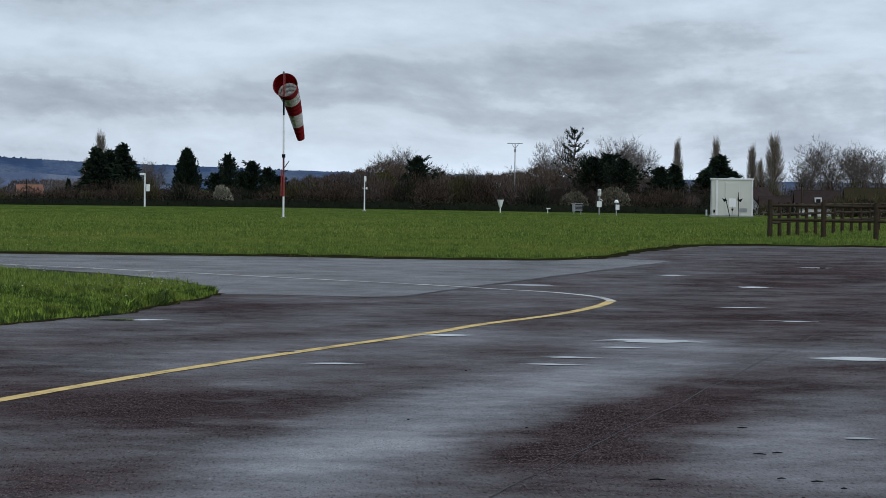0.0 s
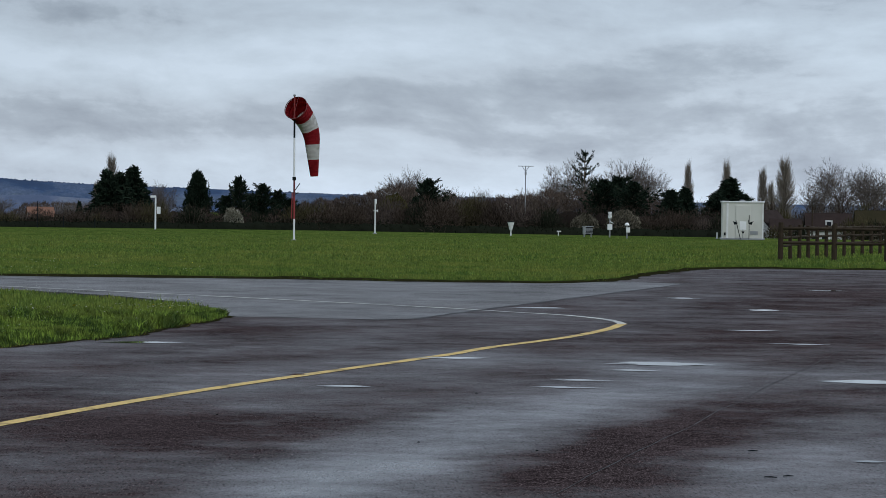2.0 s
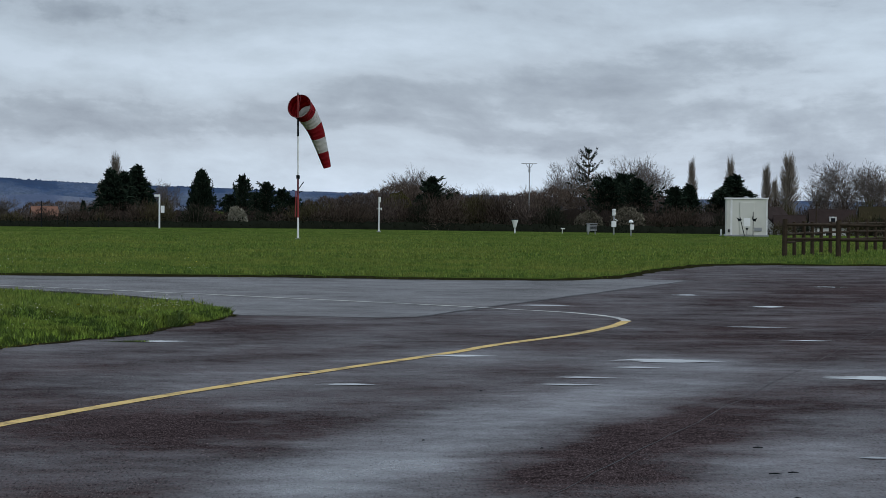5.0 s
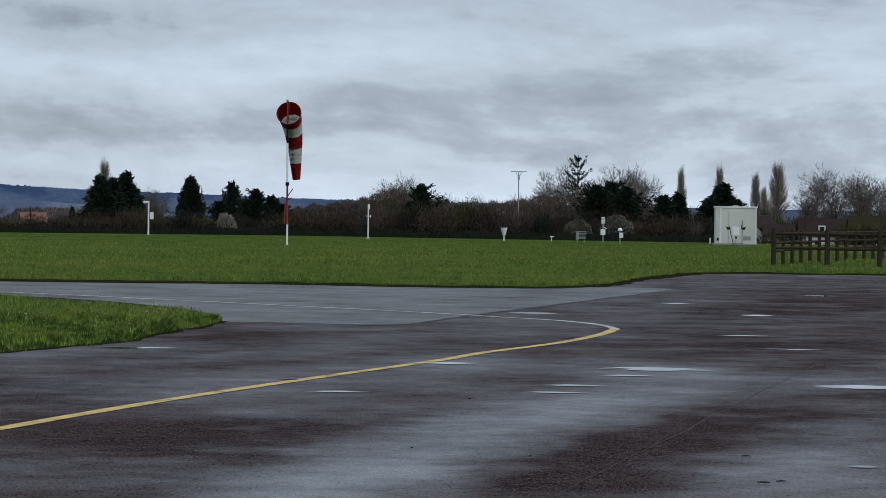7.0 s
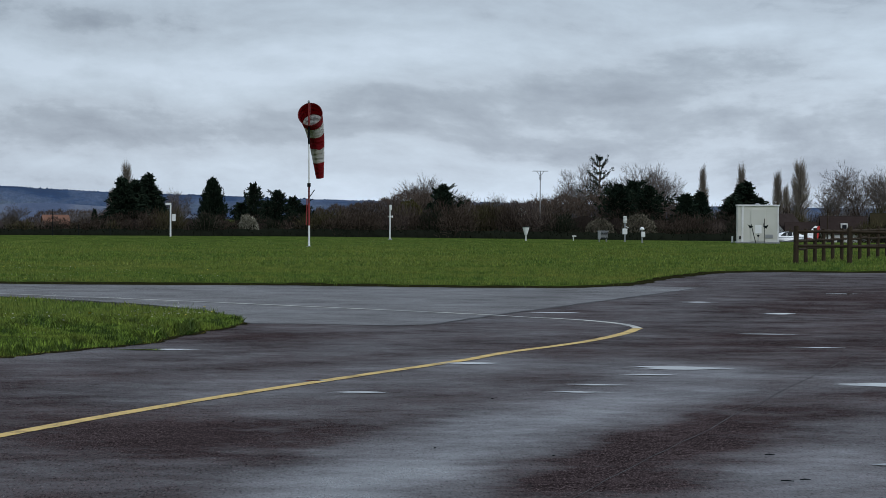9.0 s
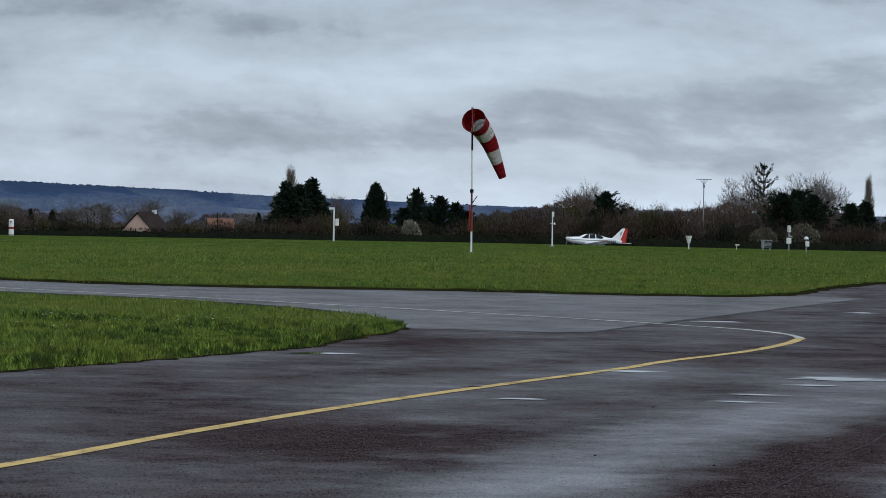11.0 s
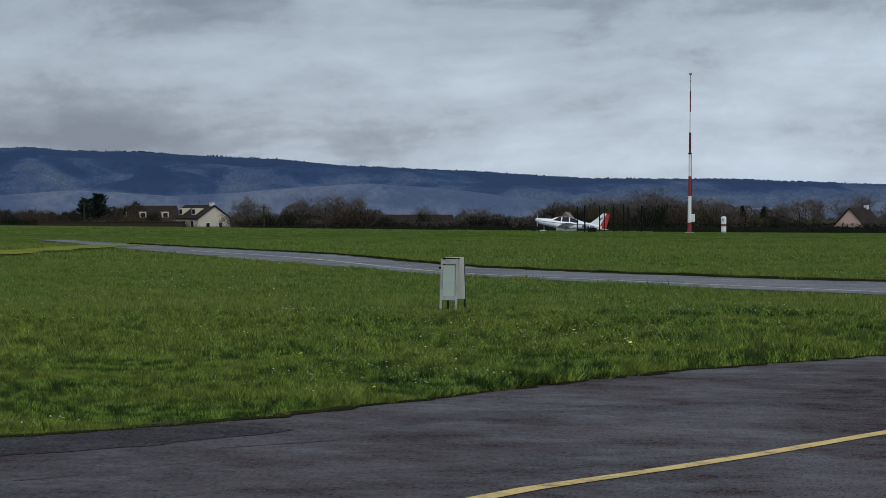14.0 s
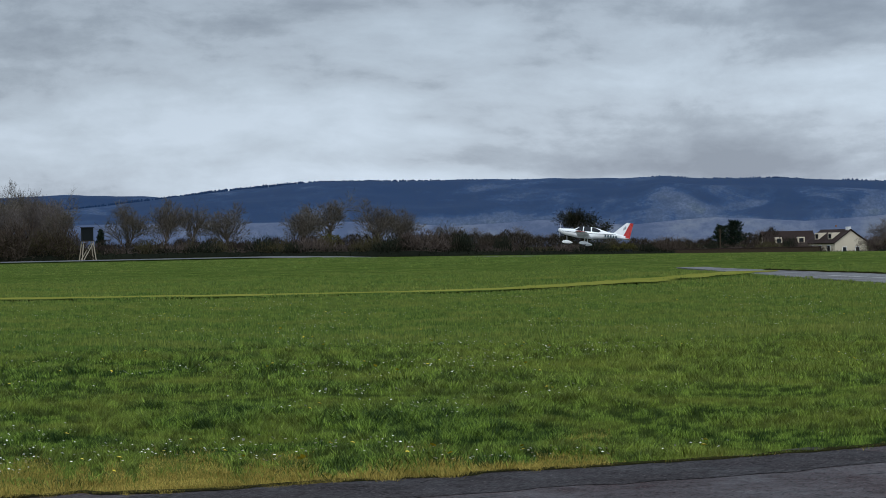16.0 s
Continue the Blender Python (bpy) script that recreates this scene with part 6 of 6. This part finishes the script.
front = [at(a, d, 0) for a, d in ((-11.05, 84.5), (-12.25, 84.3), (-13.42, 83.6), (-14.6, 83.0), (-15.8, 82.5))]
rear = [at(-11.05 - 2.6 * i / 13 - 0.02, 84.9 + 16.5 * i / 13, 0) for i in range(1, 16)]
for p in front:
    fence_post(p, 1.19 + random.gauss(0, 0.02), 0.092)
for p in rear:
    fence_post(p, 1.12 + random.gauss(0, 0.04), 0.07)
for a, b in zip(front, front[1:]):
    for z in (1.03, 0.55):
        fence_rail(a, b, z)
for a, b in zip([front[0], *rear], rear):
    for z in (1.02, 0.72, 0.45):
        fence_rail(a, b, z, 0.045)

# ---- twigs lying on the apron ----
for i, (a, d, ln) in enumerate(((-10.9, 15.9, 0.14), (-11.3, 16.0, 0.12), (-10.5, 17.6, 0.12), (-8.6, 14.4, 0.16), (-11.4, 14.6, 0.1), (-12.2, 14.5, 0.12), (-11.9, 13.7, 0.05), (-12.8, 14.2, 0.06), (-2.9, 17.8, 0.03), (-5.6, 17.3, 0.03), (1.7, 20.0, 0.03), (-4.2, 22.5, 0.04))):
    p = at(a, d, 0.008)
    ln *= 0.6
    bm = tube((-ln / 2, 0, 0), (0, 0.008, 0.002), 0.003, 0.005, 6)
    add_tube(bm, (0, 0.008, 0.002), (ln / 2, 0, 0), 0.005, 0.002, 6)
    ob = part("fallen_twig", bm, m_dark)
    ob.matrix_world = Matrix.Translation(p) @ pose(0, 0, 0, 0, 0, i * 37 % 50 - 25)
    tagged(ob, "small dark twig lying on wet asphalt", "twig", "fallen twigs")

# ---- houses beyond the hedge ----
m_roof = worn("dark_slate_roof", (0.030, 0.020, 0.017), (0.016, 0.013, 0.012), 0.85, 0, 0.6, 0.6, 0.08)
m_palewood = worn("pale_timber", (0.34, 0.29, 0.22), (0.2, 0.16, 0.12), 0.8, 0, 1.0, 0.6)
m_tile = worn("orange_tile_roof", (0.17, 0.08, 0.048), (0.16, 0.07, 0.04), 0.8, 0, 0.5, 0.6)
m_brick = worn("pink_brick_wall", (0.58, 0.40, 0.33), (0.42, 0.27, 0.21), 0.85, 0, 0.5, 0.6)
m_render = worn("cream_render", (0.58, 0.50, 0.38), (0.40, 0.34, 0.26), 0.85, 0, 0.4, 0.5)
m_cob = worn("brown_cob_wall", (0.20, 0.165, 0.125), (0.09, 0.075, 0.06), 0.9, 0, 0.8, 0.8, 0.1)
m_limewash = worn("stained_limewash", (0.36, 0.37, 0.33), (0.09, 0.10, 0.07), 0.9, 0, 0.9, 0.95, 0.1)
m_chalk = worn("chalky_white_wall", (0.62, 0.62, 0.60), (0.35, 0.34, 0.31), 0.85, 0, 0.5, 0.6)
m_thatch = worn("mossy_thatch", (0.030, 0.024, 0.012), (0.02, 0.022, 0.01), 0.95, 0, 0.6, 0.7, 0.05)


def house(az, d, turn, long, deep, el, slope, wall, roof, label, windows=2, chimney=True, drop=0.1, dormers=0):
    """A gabled house; its gable ends look along x, its long side towards -y, before the turn."""
    ridge = height(d, el) - at(az, d).z + drop
    eave = ridge - deep / 2 * math.tan(radians(slope))
    ob = thing("house", Matrix.Translation(at(az, d) - Vector((0, 0, drop))) @ pose(0, 0, 0, 0, 0, az + turn), label, "house", "houses beyond the hedge")
    bm = bmesh.new()
    v = {}
    for x in (-long / 2, long / 2):
        for key, (y, z) in {"a": (-deep / 2, 0), "b": (deep / 2, 0), "c": (deep / 2, eave), "r": (0, ridge), "d": (-deep / 2, eave)}.items():
            v[x, key] = bm.verts.new((x, y, z))
    l, r = -long / 2, long / 2
    bm.faces.new([v[l, k] for k in "abcrd"])
    bm.faces.new([v[r, k] for k in "drcba"])
    for a, b in ("ab", "bc", "cr", "rd", "da"):
        bm.faces.new((v[l, a], v[l, b], v[r, b], v[r, a]))
    bmesh.ops.recalc_face_normals(bm, faces=bm.faces[:])
    wall_ob = part("wall", bm, wall, ob)
    pitch = math.atan2(ridge - eave, deep / 2)
    run = math.hypot(ridge - eave, deep / 2) + 0.35
    for s in (-1, 1):
        m = Matrix.Translation((0, 0, ridge + 0.12)) @ Matrix.Rotation(s * pitch, 4, "X") @ Matrix.Translation((0, -s * run / 2, -0.06))
        part("roof_slope", box(long + 0.5, run, 0.14, m), roof, ob, bevel=0.02)
    part("ridge_cap", tube((l - 0.25, 0, ridge + 0.14), (r + 0.25, 0, ridge + 0.14), 0.09, 0.09, 8), roof, ob)
    for i in range(windows):
        x = l + long * (i + 0.7) / (windows + 0.4)
        w = part("window", box(0.9, 0.08, 1.1, pose(x, -deep / 2, eave * 0.42)), m_white, ob)
        part("pane", box(0.74, 0.06, 0.94, pose(x, -deep / 2 - 0.03, eave * 0.42 + 0.08)), m_glassdark, w)
    for y in (-deep * 0.2, deep * 0.2) if windows else ():
        for x, s in ((l, -1), (r, 1)):
            w = part("window", box(0.08, 0.8, 1.0, pose(x, y, eave * 0.35)), m_white, ob)
            part("pane", box(0.06, 0.64, 0.84, pose(x + s * 0.03, y, eave * 0.35 + 0.08)), m_glassdark, w)
    for i in range(dormers):
        x = l + long * (i + 0.6) / (dormers + 0.2)
        dm = part("dormer", box(1.1, 1.6, 1.1, pose(x, -deep * 0.27, eave + 0.5)), wall, ob, "pale dormer", bevel=0.02)
        part("pane", box(0.7, 0.05, 0.7, pose(x, -deep * 0.27 - 0.81, eave + 0.7)), m_glassdark, dm)
    if chimney:
        c = part("chimney", box(0.75, 0.55, 1.0, pose(r - 0.6, 0, ridge - 0.4)), m_chalk, ob, "pale chimney stack", bevel=0.03)
        part("chimney_pot", lathe([(0.14, ridge + 0.6), (0.12, ridge + 0.9)], 10), m_tile, c)
    return ob


house(7.38, 400, 66, 7.0, 5.4, -0.09, 46, m_brick, m_roof, "pink brick gabled house with a dark roof", 2)
house(22.3, 400, -56, 8.0, 6.0, -0.045, 32, m_render, m_roof, "cream rendered gabled house with a dark roof", 3, True, 0.1, 2)
house(23.4, 408, 12, 8.0, 6.0, -0.06, 38, m_render, m_roof, "long low cream farm building with a dark roof", 4, False, 0.1, 2)
house(13.95, 345, 80, 3.0, 2.5, -0.20, 50, m_limewash, m_cob, "whitewashed steep gabled shed", 0, False)
house(-10.72, 400, 58, 6.0, 5.0, -0.08, 45, m_chalk, m_roof, "white gabled house behind the cabin", 1, False)
house(-11.15, 396, 4, 4.6, 5.0, -0.27, 35, m_chalk, m_roof, "low house with a dark roof behind the fence", 2, False)
house(-12.1, 404, 4, 7.0, 6.5, -0.13, 38, m_chalk, m_roof, "long low house with a dark tiled roof", 4, False, 0.1, 1)
house(-13.4, 400, 4, 9.5, 7.0, -0.06, 36, m_cob, m_thatch, "low house with a mossy brown thatched roof", 4, False)
house(5.72, 400, 10, 3.8, 5.0, -0.2, 42, m_render, m_tile, "small house with an orange tiled roof", 2, False)
house(17.4, 402, 6, 11.5, 6.0, -0.26, 38, m_chalk, m_roof, "long low pale house among bare trees", 5, False)
house(-4.85, 402, 70, 1.1, 1.0, 0.05, 38, m_chalk, m_roof, "little white gable rising over the hedge", 0, False)

g = thing("garden_wall", Matrix.Translation(at(24.3, 318) - Vector((0, 0, 0.3))) @ pose(0, 0, 0, 0, 0, 24.4), "long low brown stone wall before a house", "wall")
part("body", box(18, 0.4, 0.75), m_rail, g, bevel=0.04)
part("coping", box(18.2, 0.5, 0.1, pose(0, 0, 0.75)), m_roof, g, bevel=0.03)

g = thing("parked_car", Matrix.Translation(at(26.95, 379.5)) @ pose(0, 0, 0, 0, 0, 26.95 + 78), "small white car parked beside the hedge", "car")
part("body", loft([(2.0, 0.6, 0.2, 0.7), (1.7, 0.65, 0.33, 0.8), (0, 0.68, 0.36, 0.84), (-1.6, 0.7, 0.36, 0.82), (-2.0, 0.68, 0.25, 0.74)], 18, 4.0), m_planewhite, g)
part("cabin", loft([(0.9, 1.0, 0.06, 0.6), (0.3, 1.18, 0.24, 0.64), (-1.0, 1.2, 0.25, 0.64), (-1.7, 1.05, 0.1, 0.6)], 18, 4.0), m_glassdark, g, "dark glazed cabin")
for x in (1.25, -1.25):
    for y in (-0.8, 0.8):
        part("wheel", add_tube(bmesh.new(), (x, y - 0.1, 0.3), (x, y + 0.1, 0.3), 0.3, 0.3, 16), m_rubber, g)

g = thing("lookout_tower", Matrix.Translation(at(39.25, 352) - Vector((0, 0, 0.1))) @ pose(0, 0, 0, 0, 0, 39.25 + 12), "dark lookout box on tall pale timber legs", "lookout tower")
part("cabin", box(1.45, 1.4, 1.75, pose(0, 0, 3.3)), m_dark, g, bevel=0.03)
part("roof", box(1.7, 1.65, 0.1, pose(0, 0, 5.05)), m_dark, g, bevel=0.02)
for sx in (-1, 1):
    for sy in (-1, 1):
        part("leg", tube((1.05 * sx, 1.0 * sy, 0), (0.65 * sx, 0.62 * sy, 3.3), 0.075, 0.07, 8), m_palewood, g, "pale timber leg")
for sy in (-1, 1):
    part("brace", tube((-0.98, 0.97 * sy, 0.2), (0.7, 0.7 * sy, 3.0), 0.07, 0.07, 8), m_palewood, g)
    part("brace", tube((0.98, 0.97 * sy, 0.2), (-0.7, 0.7 * sy, 3.0), 0.07, 0.07, 8), m_rail, g)
part("platform", box(1.7, 1.65, 0.12, pose(0, 0, 3.18)), m_rail, g)

g = thing("aerial_mast", Matrix.Translation(at(-5.26, 400) - Vector((0, 0, 0.1))), "tall thin steel pole with a crossbar aerial", "aerial")
hh = height(400, 0.905) - at(-5.26, 400).z
part("pole", tube((0, 0, 0), (0, 0, hh), 0.10, 0.07, 8), m_steel, g)
part("crossbar", tube((-1.25, 0, hh - 0.02), (1.25, 0, hh - 0.02), 0.06, 0.06, 8), m_steel, g)
for s in (-1, 1):
    part("brace", tube((s * 0.6, 0, hh), (0, 0, hh - 0.9), 0.04, 0.04, 6), m_steel, g)
part("joint", box(0.3, 0.3, 0.5, pose(0, 0, hh - 1.4)), m_steel, g)

for a, d, h in ((-11.75, 390, 6.6), (20.85, 345, 3.4), (19.45, 345, 3.2), (24.9, 360, 4.0)):
    g = thing("utility_pole", Matrix.Translation(at(a, d) - Vector((0, 0, 0.1))), "plain wooden utility pole behind the hedge", "utility pole", "utility poles")
    part("pole", tube((0, 0, 0), (0, 0, h), 0.13, 0.09, 8), m_rail, g)
    part("crossarm", box(0.8, 0.08, 0.1, pose(0, 0, h - 0.4)), m_rail, g)


# ---- what moves ----
def motions():
    sway_windsock()
    rows = []
    for i in range(33):
        t = i * 0.5
        u = t - 13
        s = 0.01188 * u ** 3 + 0.761 * u * u + 28.0025 * u - 61.71 if t > 6 else -233.0 + (t - 6) * 16.0
        z = lerp(t, [(0, -1.3), (9, -1.3), (10.3, -1.2), (10.5, -1.05), (11, -0.76), (11.5, -0.57), (12, -0.46), (12.5, -0.40), (13, -0.25), (13.5, -0.05), (14, 0.18), (14.5, 0.38), (15, 0.88), (15.5, 1.42), (16, 2.21)])
        if t < 10:
            z = along(s).z + 1.46
        p = lerp(t, [(0, 0.3), (10, 0.5), (11, 1.2), (12, 4.2), (13, 5.0), (14, 5.6), (15, 6.0), (16, 6.4)])
        rows.append((t, Matrix.Translation(along(s, z)) @ pose(0, 0, 0, 0, 0, 180 + RUN_TURN) @ pose(0, 0, 0, lerp(t, [(0, 0), (13, 0.3), (14.2, 1.0), (15, 2.0), (16, 3.0)]), -p, 0) @ pose(0, 0, -1.45)))
    walk(plane, rows)
    walk(spinner, [(i * 0.1, pose(0, 0, 1.45, 80 * i, 0, 0)) for i in range(161)])


motions()
